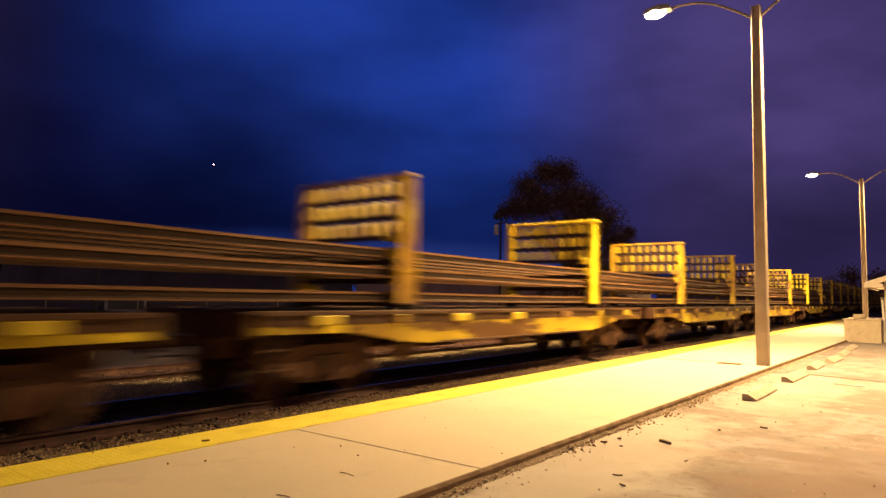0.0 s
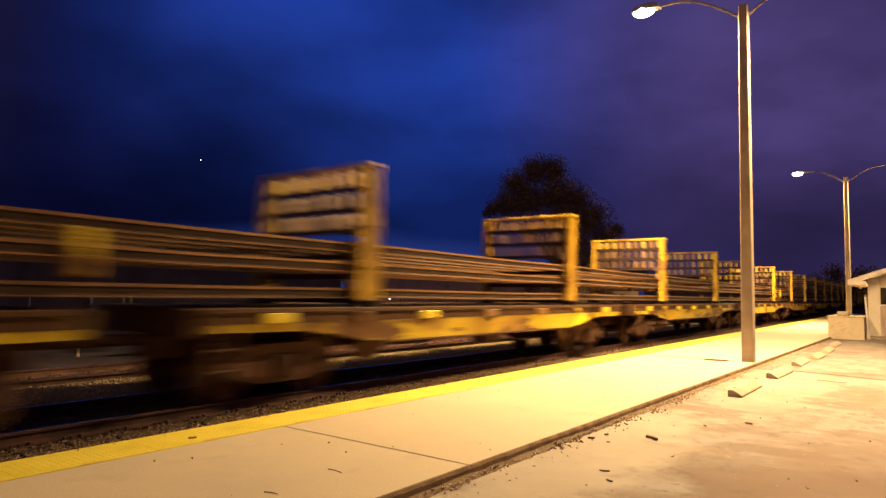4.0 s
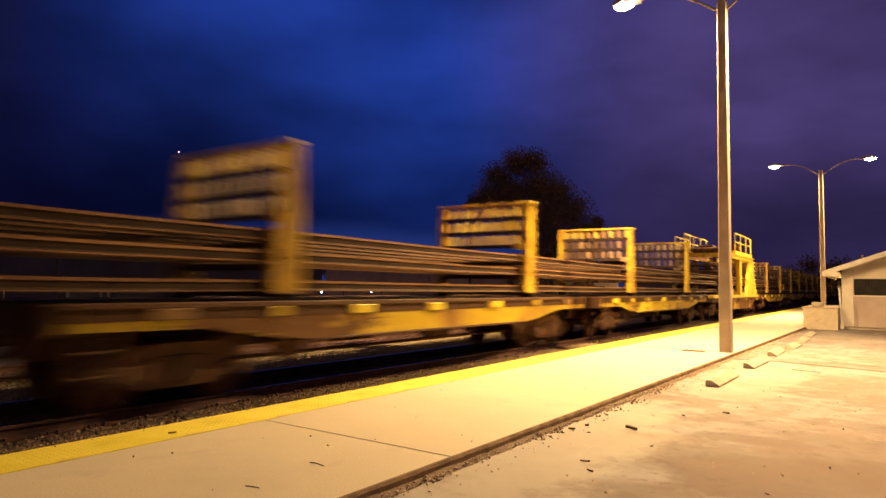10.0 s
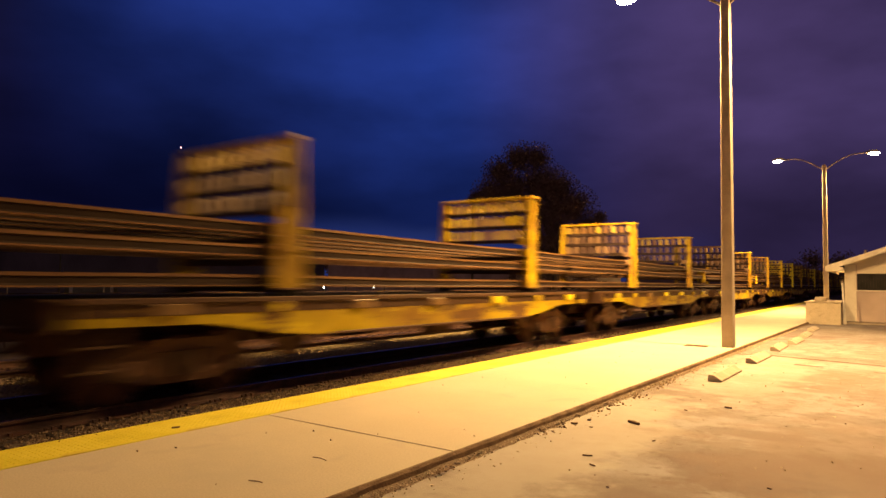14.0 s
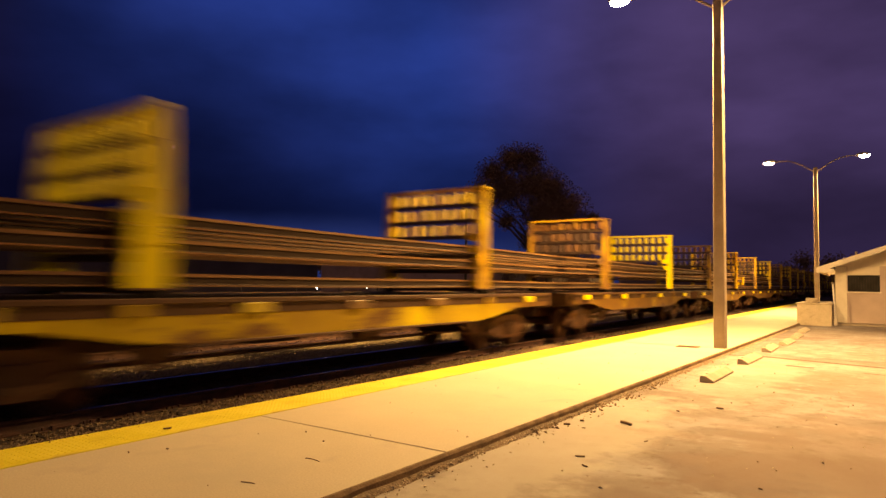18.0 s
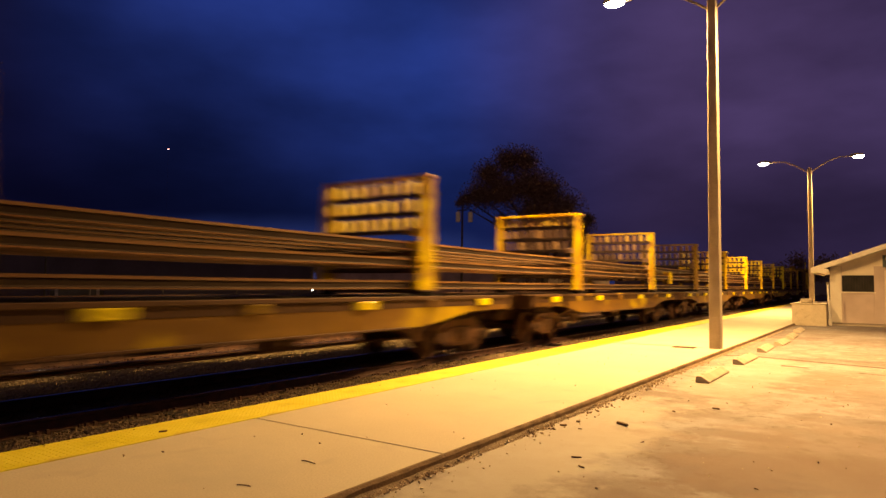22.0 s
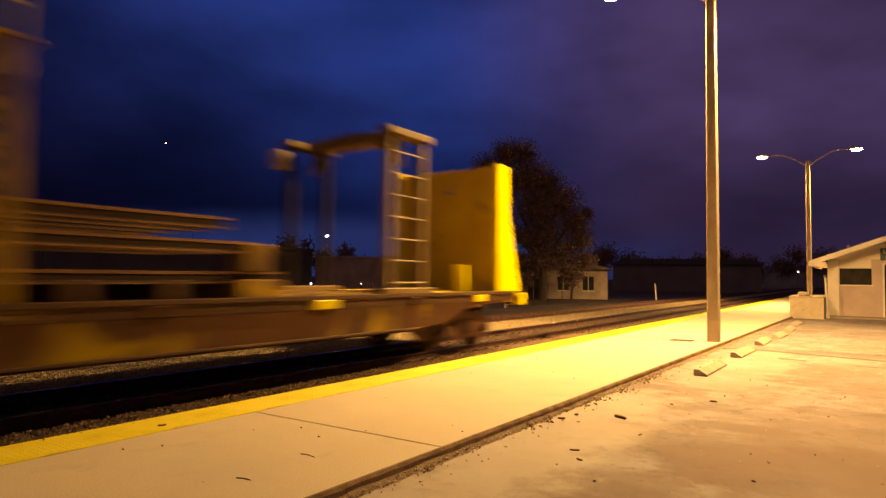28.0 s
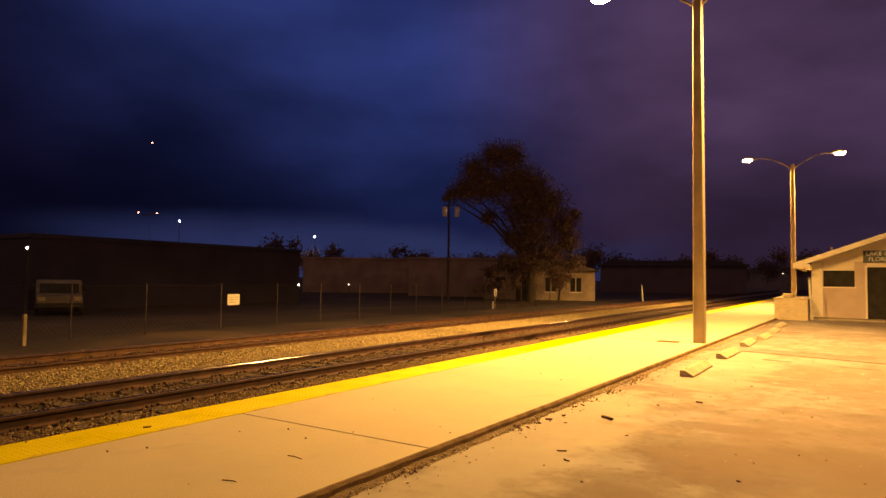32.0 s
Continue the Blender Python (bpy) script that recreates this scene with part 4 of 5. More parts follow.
# ---------------------------------------------------------------- threader tower, portal and end board on the last flatcar
def make_tail(car):
    tw = empty("threader_tower", 0, 0, 1.30)
    tw.parent = car
    for y0, top, paint in ((-6.0, 2.55, M_PORTAL), (-4.6, 2.75, M_PORTAL), (-3.9, 2.8, M_PORTAL), (-2.3, 2.8, M_OLDYELLOW)):
        for s in (-1.36, 1.36):
            part("tower_leg", box(B(), s - 0.07, s + 0.07, y0 - 0.11, y0 + 0.11, 0, top, 0.012), paint, tw)
    for k, z in enumerate((0.20, 0.58, 0.96, 1.34, 1.72, 2.10, 2.48)):
        for y in (-6.0, -3.9, -2.3):
            part("cross_shelf", box(B(), -1.29, 1.29, y - 0.10, y + 0.10, z - 0.06, z + 0.06, 0.01), M_OLDYELLOW if z > 1 and y > -3 else M_RUST, tw)
        for s in (-1.36, 1.36):
            for ya, yb, paint in ((-5.885, -4.715, M_PORTAL), (-3.785, -2.415, M_OLDYELLOW if k % 3 else M_PORTAL)):
                part("side_slat", box(B(), s - 0.05, s + 0.05, ya, yb, z - 0.07, z + 0.07, 0.01), paint, tw)
    # dark blocks added inside the bays to darken the gaps between slats
    part("roller_housing", box(B(), -1.1, 1.1, -5.8, -4.72, 0.12, 2.5, 0.04), M_SHELF, tw)
    part("roller_housing", box(B(), -1.1, 1.1, -3.75, -2.45, 0.12, 2.7, 0.04), M_SHELF, tw)
    for s in (-1.45, 1.45):
        part("brace", prism(B(), [(-5.9, 0.1), (-5.7, 0.1), (-4.0, 2.5), (-4.2, 2.5)], "x", s - 0.03, s + 0.03), M_RUST, tw)
    railing(tw, 1.40, -3.05, -2.2, 2.86, 2, (1.08, 0.72, 0.36))
    part("screen", box(B(), -1.45, -1.40, -4.0, -2.2, 2.86, 3.5, 0.01), M_RUST, tw)
    part("work_platform", box(B(), -1.5, 1.5, -4.1, -2.1, 2.802, 2.858, 0.01), M_OLDYELLOW, tw)
    part("upper_grating", box(B(), -1.4, 1.4, -6.2, -4.5, 2.76, 2.80, 0.01), M_RUST, tw)
    part("mast_cage", box(B(), -0.3, 0.3, -5.1, -4.5, 2.802, 3.4, 0.04), M_OLDYELLOW, tw)
    part("guide_head", prism(B(), [(-7.9, 2.0), (-6.3, 2.6), (-6.3, 1.5), (-7.7, 1.5)], "x", -1.1, 1.1), M_DULL, tw)
    for x in (-1.0, 1.0):
        part("guide_arm", prism(B(), [(-9.0, 0.0), (-8.6, 0.0), (-6.4, 1.5), (-6.6, 1.7)], "x", x - 0.06, x + 0.06), M_TRUCK, tw)
    part("hydraulic_pack", box(B(), -1.2, 1.2, -8.7, -6.8, 0.002, 0.65, 0.05), M_DULL, tw)
    for y in (-1.4, -0.2):
        part("load_block", box(B(), -1.3, 1.3, y - 0.12, y + 0.12, 0.002, 0.26, 0.015), M_RUST, tw)
    part("end_stop", box(B(), 1.0, 1.36, 0.95, 1.35, 0.38, 0.80, 0.02), M_OLDYELLOW, tw)
    part("stop_base", box(B(), -1.36, 1.36, 0.85, 1.6, 0.002, 0.27, 0.015), M_OLDYELLOW, tw)
    part("deck_plate", box(B(), -1.3, 1.3, 1.62, 3.9, 0.002, 0.04, 0.006), M_OLDYELLOW, tw)
    # portal with a ladder
    po = empty("portal", 0, 4.75, 1.30)
    po.parent = car
    for s in (-1, 1):
        # far legs almost black, shade painted as their colour
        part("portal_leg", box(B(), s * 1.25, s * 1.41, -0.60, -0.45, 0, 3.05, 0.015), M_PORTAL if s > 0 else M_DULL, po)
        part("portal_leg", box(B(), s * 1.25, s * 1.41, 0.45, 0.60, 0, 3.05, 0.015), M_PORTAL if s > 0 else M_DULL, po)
        for i in range(7 if s > 0 else 0):
            part("rung", tube(B(), (s * 1.40, -0.44, 0.22 + i * 0.42), (s * 1.40, 0.44, 0.22 + i * 0.42), 0.016, 0.016, 6), M_PALE, po)
        part("leg_cap", box(B(), s * 1.16, s * 1.48, -0.7, 0.7, 3.052, 3.2, 0.02), M_PORTAL, po)
        part("knee", prism(B(), [(s * 1.22, 2.5), (s * 1.22, 3.05), (s * 0.6, 3.05)], "y", -0.05, 0.05), M_RUST, po)
        part("foot", box(B(), s * 1.1, s * 1.5, -0.8, 0.8, 0.002, 0.12, 0.015), M_PORTAL, po)
    part("top_beam", prism(B(), [(-1.16, 3.0), (1.16, 3.0), (1.16, 3.2), (0, 3.28), (-1.16, 3.2)], "y", -0.22, 0.22), M_PORTAL, po)
    part("lamp_box", box(B(), -1.5, -1.2, -0.95, -0.7, 2.55, 2.95, 0.03), M_PALE, po, "small pale box on the leg")
    # end board
    eb = empty("end_board", 0, 8.45, 1.30)
    eb.parent = car
    part("board", box(B(), -1.54, 1.42, 0, 0.08, 0.0, 3.06, 0.01), M_BOARD, eb)
    part("plate_patch", box(B(), -0.2, 0.15, -0.012, -0.003, 2.45, 2.56, 0.002), M_PALE, eb)
    for x in (-1.54, 1.30):
        part("board_edge", prism(B(), [(0.082, 0), (1.08, 0), (0.46, 1.9), (0.42, 3.12), (-0.08, 3.12), (-0.08, 0)], "x", x + (0.13 if x > 0 else -0.13), x), M_YELLOW_NEW, eb)
    for x in (-0.7, 0.0, 0.7):
        part("board_rib", prism(B(), [(0.082, 0), (0.9, 0), (0.35, 1.8), (0.3, 3.0), (0.082, 3.0)], "x", x - 0.03, x + 0.03), M_BOARD, eb)
    part("stop_plate", box(B(), 1.1, 1.42, -1.6, -1.5, 0.002, 0.62, 0.01), M_YELLOW_NEW, eb)
    part("deck_plate", box(B(), -1.3, 1.3, -3.0, -1.7, 0.002, 0.03, 0.004), M_YELLOW, eb)
    part("tail_step", box(B(), 1.1, 1.5, 1.0, 1.25, -0.35, -0.05, 0.02), M_YELLOW_NEW, eb)
    return tw


make_tail(last_car)


# ---------------------------------------------------------------- ballast, tie plates
def stones(name, parent, label, areas, seed, low, high, material=None):
    """Loose stones as small irregular solids; areas are (x0, x1, y0, y1, z, number)."""
    rng = np.random.default_rng(seed)
    base = np.array([(1, 0, 0), (-1, 0, 0), (0, 1, 0), (0, -1, 0), (0, 0, 1), (0, 0, -1)], float)
    tri = np.array([(0, 2, 4), (2, 1, 4), (1, 3, 4), (3, 0, 4), (2, 0, 5), (1, 2, 5), (3, 1, 5), (0, 3, 5)])
    vs, fs, off = [], [], 0
    for x0, x1, y0, y1, z, n in areas:
        c = np.stack([rng.uniform(x0, x1, n), rng.uniform(y0, y1, n), z + rng.uniform(-0.012, 0.02, n)], 1)
        size = rng.uniform(low, high, n)
        v = base[None] * rng.uniform(0.6, 1.25, (n, 6, 1)) * size[:, None, None] * np.array([1, 1, 0.75])
        v += rng.uniform(-0.3, 0.3, (n, 6, 3)) * size[:, None, None]
        a = rng.uniform(0, 6.28, n)
        ca, sa = np.cos(a)[:, None], np.sin(a)[:, None]
        v = np.stack([v[..., 0] * ca - v[..., 1] * sa, v[..., 0] * sa + v[..., 1] * ca, v[..., 2]], -1) + c[:, None]
        vs.append(v.reshape(-1, 3))
        fs.append((tri[None] + (np.arange(n) * 6)[:, None, None] + off).reshape(-1, 3))
        off += n * 6
    me = bpy.data.meshes.new(name)
    me.from_pydata(np.concatenate(vs).tolist(), [], np.concatenate(fs).tolist())
    me.materials.append(material or M_BALLAST)
    ob = new(name, me)
    if parent is not None:
        ob.parent = parent
    return tagged(ob, label, "stones" if parent is None else "", kind="stuff")


zb = Z_RAIL - 0.185
bed = tagged(part("ballast_bed", box(B(), -15.4, X_EDGE - 0.002, -30, 400, -0.5, zb - 0.035), M_BED), "crushed grey stone ballast between and beside the tracks", "ballast", kind="structure")
stones("ballast", bed, "loose crushed stone", [
    (X_FAR + 0.95, X_NEAR - 0.95, 2, 24, zb + 0.075, 24000), (X_FAR + 0.85, X_NEAR - 0.85, 2, 24, zb + 0.02, 4000),
    (X_FAR - 2.2, X_FAR - 0.85, 2, 24, zb + 0.0, 6000), (X_FAR + 0.95, X_NEAR - 0.95, 24, 60, zb + 0.075, 11000)], 5, 0.014, 0.034)
stones("edge_ballast", bed, "brown dusty crushed stone against the platform", [
    (X_NEAR + 0.9, X_EDGE - 0.02, 1, 20, zb + 0.012, 21000), (X_NEAR + 0.85, X_EDGE - 0.02, 20, 50, zb + 0.005, 7000)], 8, 0.011, 0.030, M_EDGESTONE)

mound = prism(B(), [(X_FAR + 0.82, zb - 0.1), (X_NEAR - 0.82, zb - 0.1), (X_NEAR - 0.86, zb), (X_NEAR - 1.1, zb + 0.06), (X_FAR + 1.1, zb + 0.06), (X_FAR + 0.86, zb)], "y", -30, 400)
part("ballast_mound", mound, M_BED, bed)
stones("oily_ballast", bed, "oil-darkened crushed stone between the rails", [
    (X_NEAR - 0.67, X_NEAR + 0.67, 1, 22, zb + 0.004, 9500), (X_FAR - 0.67, X_FAR + 0.67, 2, 24, zb + 0.004, 6500), (X_NEAR - 0.67, X_NEAR + 0.67, 22, 45, zb + 0.004, 3500)], 6, 0.018, 0.04, M_OILY)

for xc, tr in ((X_NEAR, near_track), (X_FAR, far_track)):
    src = None
    for i in range(2, 74):
        for s in (-0.755, 0.755):
            m = pose(s, -8 + i * 0.55, -0.176)
            if src is None:
                bm = B()
                box(bm, -0.17, 0.17, -0.09, 0.09, 0, 0.014, 0.003)
                for dx in (-0.095, 0.095):
                    box(bm, dx - 0.018, dx + 0.018, -0.05, -0.02, 0.014, 0.05)
                    box(bm, dx - 0.018, dx + 0.018, 0.03, 0.06, 0.014, 0.05)
                src = part("tie_plate", bm, M_DARKRAIL if xc == X_NEAR else M_RAILSIDE, tr)
                src.matrix_basis = m
            else:
                shared("tie_plate", src, tr, m)
    for s in (-0.755, 0.755):
        bm = B()
        for i in range(0, 80):
            y = -8 + i * 0.55 + 0.17
            box(bm, s + 0.03, s + 0.085, y - 0.02, y + 0.02, -0.19, -0.13)
        tagged(part("rail_anchor", bm, M_RAILSIDE, tr), kind="stuff")


# ---------------------------------------------------------------- parking stops, drain cover, litter
def parking_stop(y, x, rz):
    st = tagged(empty("parking_stop", x, y, Z_LOT, rz), "pale precast concrete parking stop on the lot", "parking stop", group="parking stops")
    if not hasattr(parking_stop, "body"):
        bm = prism(B(), [(-0.10, 0), (0.13, 0), (0.13, 0.035), (-0.01, 0.118), (-0.085, 0.118), (-0.10, 0.09)], "y", 0, 1.75)
        bmesh.ops.bevel(bm, geom=list(bm.edges), offset=0.008, segments=1, affect="EDGES")
        parking_stop.body = part("body", bm, M_STOP, st)
    else:
        shared("body", parking_stop.body, st)
    for k in (0.3, 1.45):
        part("pin", tube(B(), (-0.05, k, 0.1), (-0.05, k, 0.124), 0.016, 0.016, 8), M_RUST, st)


for i, (x, y, rz) in enumerate(((-2.445, 11.76, -0.6), (-2.385, 15.02, -1.6), (-2.335, 18.22, 0.2), (-2.21, 20.7, -1.6), (-2.19, 23.7, 0.0), (-2.28, 27.2, -1.2))):
    parking_stop(y, x, rz)

drain = tagged(empty("drain_cover", -4.03, 17.36, 0.0), "dark iron access cover set in the platform", "cover")
part("frame", box(B(), -0.28, 0.28, -0.21, 0.21, -0.02, 0.008, 0.004), M_RUST, drain)
part("plate", box(B(), -0.24, 0.24, -0.17, 0.17, 0.009, 0.014, 0.003), M_RUST, drain)

M_LITTER = mat("dead_leaf", (0.22, 0.125, 0.07), 0.9, second=(0.12, 0.07, 0.04), scale=12, grain=60, bump=0.3)
stones("gravel_litter", None, "scattered pale grit and stones beside the kerb", [
    *((kerb_x(y) + 0.04, kerb_x(y) + 0.13, y, y + 1, Z_LOT + 0.010, 110) for y in range(2, 28)), *((kerb_x(y) + 0.1, kerb_x(y) + 0.4, y, y + 1, Z_LOT + 0.004, 15) for y in range(3, 20)), (-3.2, 3, 3, 20, Z_LOT + 0.003, 240)], 11, 0.005, 0.017, mat("pale_grit", (0.68, 0.58, 0.44), 0.9, second=(0.26, 0.18, 0.11), scale=6, spread=1.3, grain=40, bump=0.3))
stones("dirt_litter", None, "scattered dark dirt crumbs and leaf bits", [
    *((kerb_x(y) + 0.04, kerb_x(y) + 0.15, y, y + 1, Z_LOT + 0.006, 9) for y in range(2, 28)), (-3.0, 3, 3, 18, Z_LOT + 0.002, 160), *((kerb_x(y) + 0.05, kerb_x(y) + 0.24, y, y + 1, Z_LOT + 0.004, 6) for y in range(3, 30)), (X_EDGE, -3.4, 3, 16, 0.002, 60), (X_EDGE, X_EDGE + 0.1, 2, 20, 0.006, 110)], 12, 0.004, 0.014, M_LITTER)
stones("leaf_litter", None, "clumps of dead leaf bits blown against the kerb", [(kerb_x(y) + 0.06, kerb_x(y) + 0.06 + w, y, y + n, Z_LOT + 0.012, int(45 * n)) for y, n, w in ((4.3, 0.5, 0.1), (6.4, 0.7, 0.16), (7.9, 0.9, 0.2), (9.2, 0.5, 0.26), (10.2, 1.3, 0.2), (12.6, 0.5, 0.14), (14.1, 0.8, 0.16))], 13, 0.008, 0.024, mat("dry_leaf_bits", (0.48, 0.35, 0.21), 0.9, second=(0.20, 0.12, 0.07), scale=9, grain=50, bump=0.3))


def twig(name, x, y, z, length, rz, label, r=0.009):
    bm = B()
    pts = [Vector((length * (k / 4 - 0.5), length * 0.10 * math.sin(k * 0.9 + length * 40), r)) for k in range(5)]
    for a, b in zip(pts[:-1], pts[1:]):
        tube(bm, a, b, r, r * 0.85, 6)
    ob = part(name, bm, M_LITTER)
    ob.matrix_basis = pose(x, y, z, 0, 0, rz)
    return tagged(ob, label, "litter")


twig("bark_piece", -2.49, 7.63, Z_LOT, 0.17, -20, "dark chunk of bark lying on the lot", 0.018)
twig("twig", -4.115, 4.07, 0, 0.17, 7, "thin dry twig lying on the platform", 0.004)
twig("twig", -4.05, 3.32, 0, 0.13, 4, "thin dry twig lying on the platform", 0.004)
twig("leaf", -6.125, 3.96, 0.006, 0.075, 63, "curled dead leaf on the yellow strip", 0.010)
twig("bark_piece", -1.77, 9.40, Z_LOT, 0.09, -15, "small bark piece lying on the lot", 0.012)
twig("bark_piece", -2.98, 7.46, Z_LOT, 0.045, 35, "small dark crumb of bark lying on the lot", 0.012)
twig("leaf", -3.05, 7.17, Z_LOT, 0.075, 25, "curled dead leaf on the lot", 0.012)
twig("leaf", -2.19, 8.85, Z_LOT, 0.05, -30, "curled dead leaf on the lot", 0.009)
twig("bark_piece", -2.39, 5.94, Z_LOT, 0.09, 15, "small bark piece lying on the lot", 0.008)
twig("bark_piece", -2.23, 5.66, Z_LOT, 0.07, -25, "small bark piece lying on the lot", 0.008)
for i in range(9):
    twig("leaf", random.uniform(-3.0, 1.0), random.uniform(4, 17), Z_LOT, random.uniform(0.03, 0.06), random.uniform(0, 180), "curled dead leaf on the lot", 0.006)


# ---------------------------------------------------------------- station shelter and block wall
def shelter():
    yf, xl, xr, yb = 35.5, -1.52, 7.0, 44.5
    z0, ze = Z_LOT, 2.42
    sh = tagged(empty("station_shelter", 0, 0, 0), "small cream block station shelter with a shallow gable roof", "building")
    zr = lambda x: ze + 0.37 * min(x + 2.22, 7.7 - x) if x < 8 else ze
    ridge = (-2.22 + 7.7) / 2
    # front wall with window and door openings cut through, paler above them
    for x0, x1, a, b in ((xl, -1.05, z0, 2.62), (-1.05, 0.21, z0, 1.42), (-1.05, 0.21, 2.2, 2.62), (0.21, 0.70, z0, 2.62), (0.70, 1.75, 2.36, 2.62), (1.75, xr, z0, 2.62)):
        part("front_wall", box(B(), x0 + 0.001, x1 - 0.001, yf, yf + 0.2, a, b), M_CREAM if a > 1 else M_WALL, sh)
    part("gable", prism(B(), [(xl, 2.622), (xr, 2.622), (ridge, zr(ridge) - 0.12)], "y", yf + 0.01, yf + 0.2), M_CREAM, sh)
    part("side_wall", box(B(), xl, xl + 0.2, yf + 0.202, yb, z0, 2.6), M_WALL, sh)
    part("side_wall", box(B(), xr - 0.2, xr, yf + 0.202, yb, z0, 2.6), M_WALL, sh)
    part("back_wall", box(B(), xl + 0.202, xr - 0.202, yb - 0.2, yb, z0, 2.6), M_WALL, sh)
    part("corner_pier", box(B(), xl - 0.02, xl + 0.44, yf - 0.03, yf - 0.002, z0, 2.6, 0.006), M_TRIM, sh)
    w = part("window", box(B(), -1.05, 0.21, yf + 0.12, yf + 0.16, 1.42, 2.2), M_BLACK, sh, "dark barred window opening")
    part("window_sill", box(B(), -1.1, 0.26, yf - 0.05, yf - 0.002, 1.37, 1.43, 0.006), M_TRIM, w)
    for i in range(11):
        part("bar", box(B(), -0.95 + i * 0.106, -0.93 + i * 0.106, yf + 0.05, yf + 0.07, 1.43, 2.19), M_IRON, w)
    d = part("doorway", box(B(), 0.72, 1.73, yf + 0.14, yf + 0.18, z0 + 0.1, 2.36), M_BLACK, sh, "dark open doorway")
    part("door_jamb", box(B(), 0.62, 0.70, yf - 0.02, yf - 0.002, z0, 2.44, 0.004), M_TRIM, d)
    part("door_jamb", box(B(), 1.75, 1.83, yf - 0.02, yf - 0.002, z0, 2.44, 0.004), M_TRIM, d)
    for s, x0, x1 in ((0, -2.22, ridge), (1, ridge, 7.7)):
        bm = prism(B(), [(x0, zr(x0)), (x1, zr(x1)), (x1, zr(x1) + 0.1), (x0, zr(x0) + 0.1)], "y", yf - 1.0, yb + 0.6)
        part("roof_slope", bm, M_ROOF, sh)
        bm = prism(B(), [(x0, zr(x0) - 0.12), (x1, zr(x1) - 0.12), (x1, zr(x1) + 0.12), (x0, zr(x0) + 0.12)], "y", yf - 1.04, yf - 1.002)
        part("fascia", bm, M_TRIM, sh)
    part("soffit", box(B(), -2.2, xl - 0.03, yf - 0.98, yb + 0.5, ze - 0.02, ze - 0.001), M_TRIM, sh)
    part("eave_return", prism(B(), [(-2.22, ze - 0.12), (-2.22, ze + 0.12), (-1.54, ze + 0.05), (-1.54, ze - 0.12)], "y", yf - 1.0, yf - 0.95), M_TRIM, sh)
    part("eave_fascia", box(B(), -2.26, -2.222, yf - 1.0, yb + 0.6, ze - 0.12, ze + 0.10, 0.004), M_TRIM, sh)
    part("vent_pipe", tube(B(), (-0.75, 38.5, 2.7), (-0.75, 38.5, 3.45), 0.06, 0.06, 10), M_POLE, sh)
    part("plinth", box(B(), xl - 0.6, xr + 1, 33.9, yf - 0.002, z0 - 0.05, z0 + 0.06, 0.02), M_STOP, sh, "raised concrete walkway")
    return sh


shelter()
sign = tagged(empty("station_sign", 1.30, 35.46, 2.86), "dark slate station name board with pale capitals", "sign")
part("board", box(B(), -0.75, 0.75, -0.03, 0.03, -0.29, 0.27, 0.008), M_SIGNBLUE, sign)
for text, z in (("LAKE CITY", 0.04), ("FLORIDA", -0.22)):
    cu = bpy.data.curves.new("lettering", "FONT")
    cu.body, cu.size, cu.extrude, cu.align_x = text, 0.27, 0.003, "CENTER"
    cu.materials.append(M_WHITE)
    tx = new("lettering", cu)
    tx.parent = sign
    tx.matrix_basis = pose(0, -0.036, z, 90)

blockwall = tagged(empty("block_wall", 0, 0, 0), "low rough concrete block wall at the platform end", "wall")
zc = Z_LOT
row = 0
while zc < 0.8:
    x = -2.9 - (0.2 if row % 2 else 0)
    while x < -1.57:
        a, b = max(x, -2.9), min(x + 0.398, -1.57)
        if b - a > 0.06:
            part("block", box(B(), a, b, 32.6, 32.8, zc, zc + 0.1985, 0.002), M_ROUGHWALL, blockwall)
        x += 0.4
    zc += 0.2
    row += 1
part("core", box(B(), -2.885, -1.585, 32.62, 36.5, Z_LOT, 0.86), M_ROUGHWALL, blockwall)
part("cap", box(B(), -2.95, -1.54, 32.55, 36.55, 0.862, 0.90, 0.01), M_ROUGHWALL, blockwall)
part("top_block", box(B(), -2.62, -2.15, 33.4, 33.8, 0.902, 1.10, 0.03), M_ROUGHWALL, blockwall)
hr = tagged(empty("leaning_post", -1.49, 33.4, Z_LOT), "white leaning pipe post beside the shelter", "post")
part("pipe", tube(B(), (0.02, 0, 0.28), (-0.05, 0.05, 1.86), 0.045, 0.042, 10), M_WHITE, hr)
part("foot", box(B(), -0.04, 0.10, -0.07, 0.07, 0.0, 0.30, 0.02), M_TRIM, hr)
part("cap", tube(B(), (-0.05, 0.05, 1.84), (-0.055, 0.05, 1.93), 0.065, 0.06, 10), M_TIMBER, hr)


# ---------------------------------------------------------------- beyond the tracks: fence, posts, signs
fence = tagged(empty("chain_link_fence", 0, 0, -0.32), "dark chain-link fence on thin steel posts", "fence")
posts = [9.78, 12.11, 15.0, 17.65, 20.1, 22.65, 25.0, 27.2] + [29.7 + 2.5 * i for i in range(7)]
fx = -19.0
src = None
for y in posts + [7.25]:
    if src is None:
        src = part("fence_post", tube(B(), (0, 0, 0), (0, 0, 1.62), 0.024, 0.024, 8), M_FENCE, fence)
        src.location = (fx, y, 0)
    else:
        shared("fence_post", src, fence, pose(fx, y, 0))
part("tension_wire", tube(B(), (fx, 2, 1.56), (fx, posts[-1], 1.56), 0.004, 0.004, 5), M_IRON, fence)
vs, fs = [], []
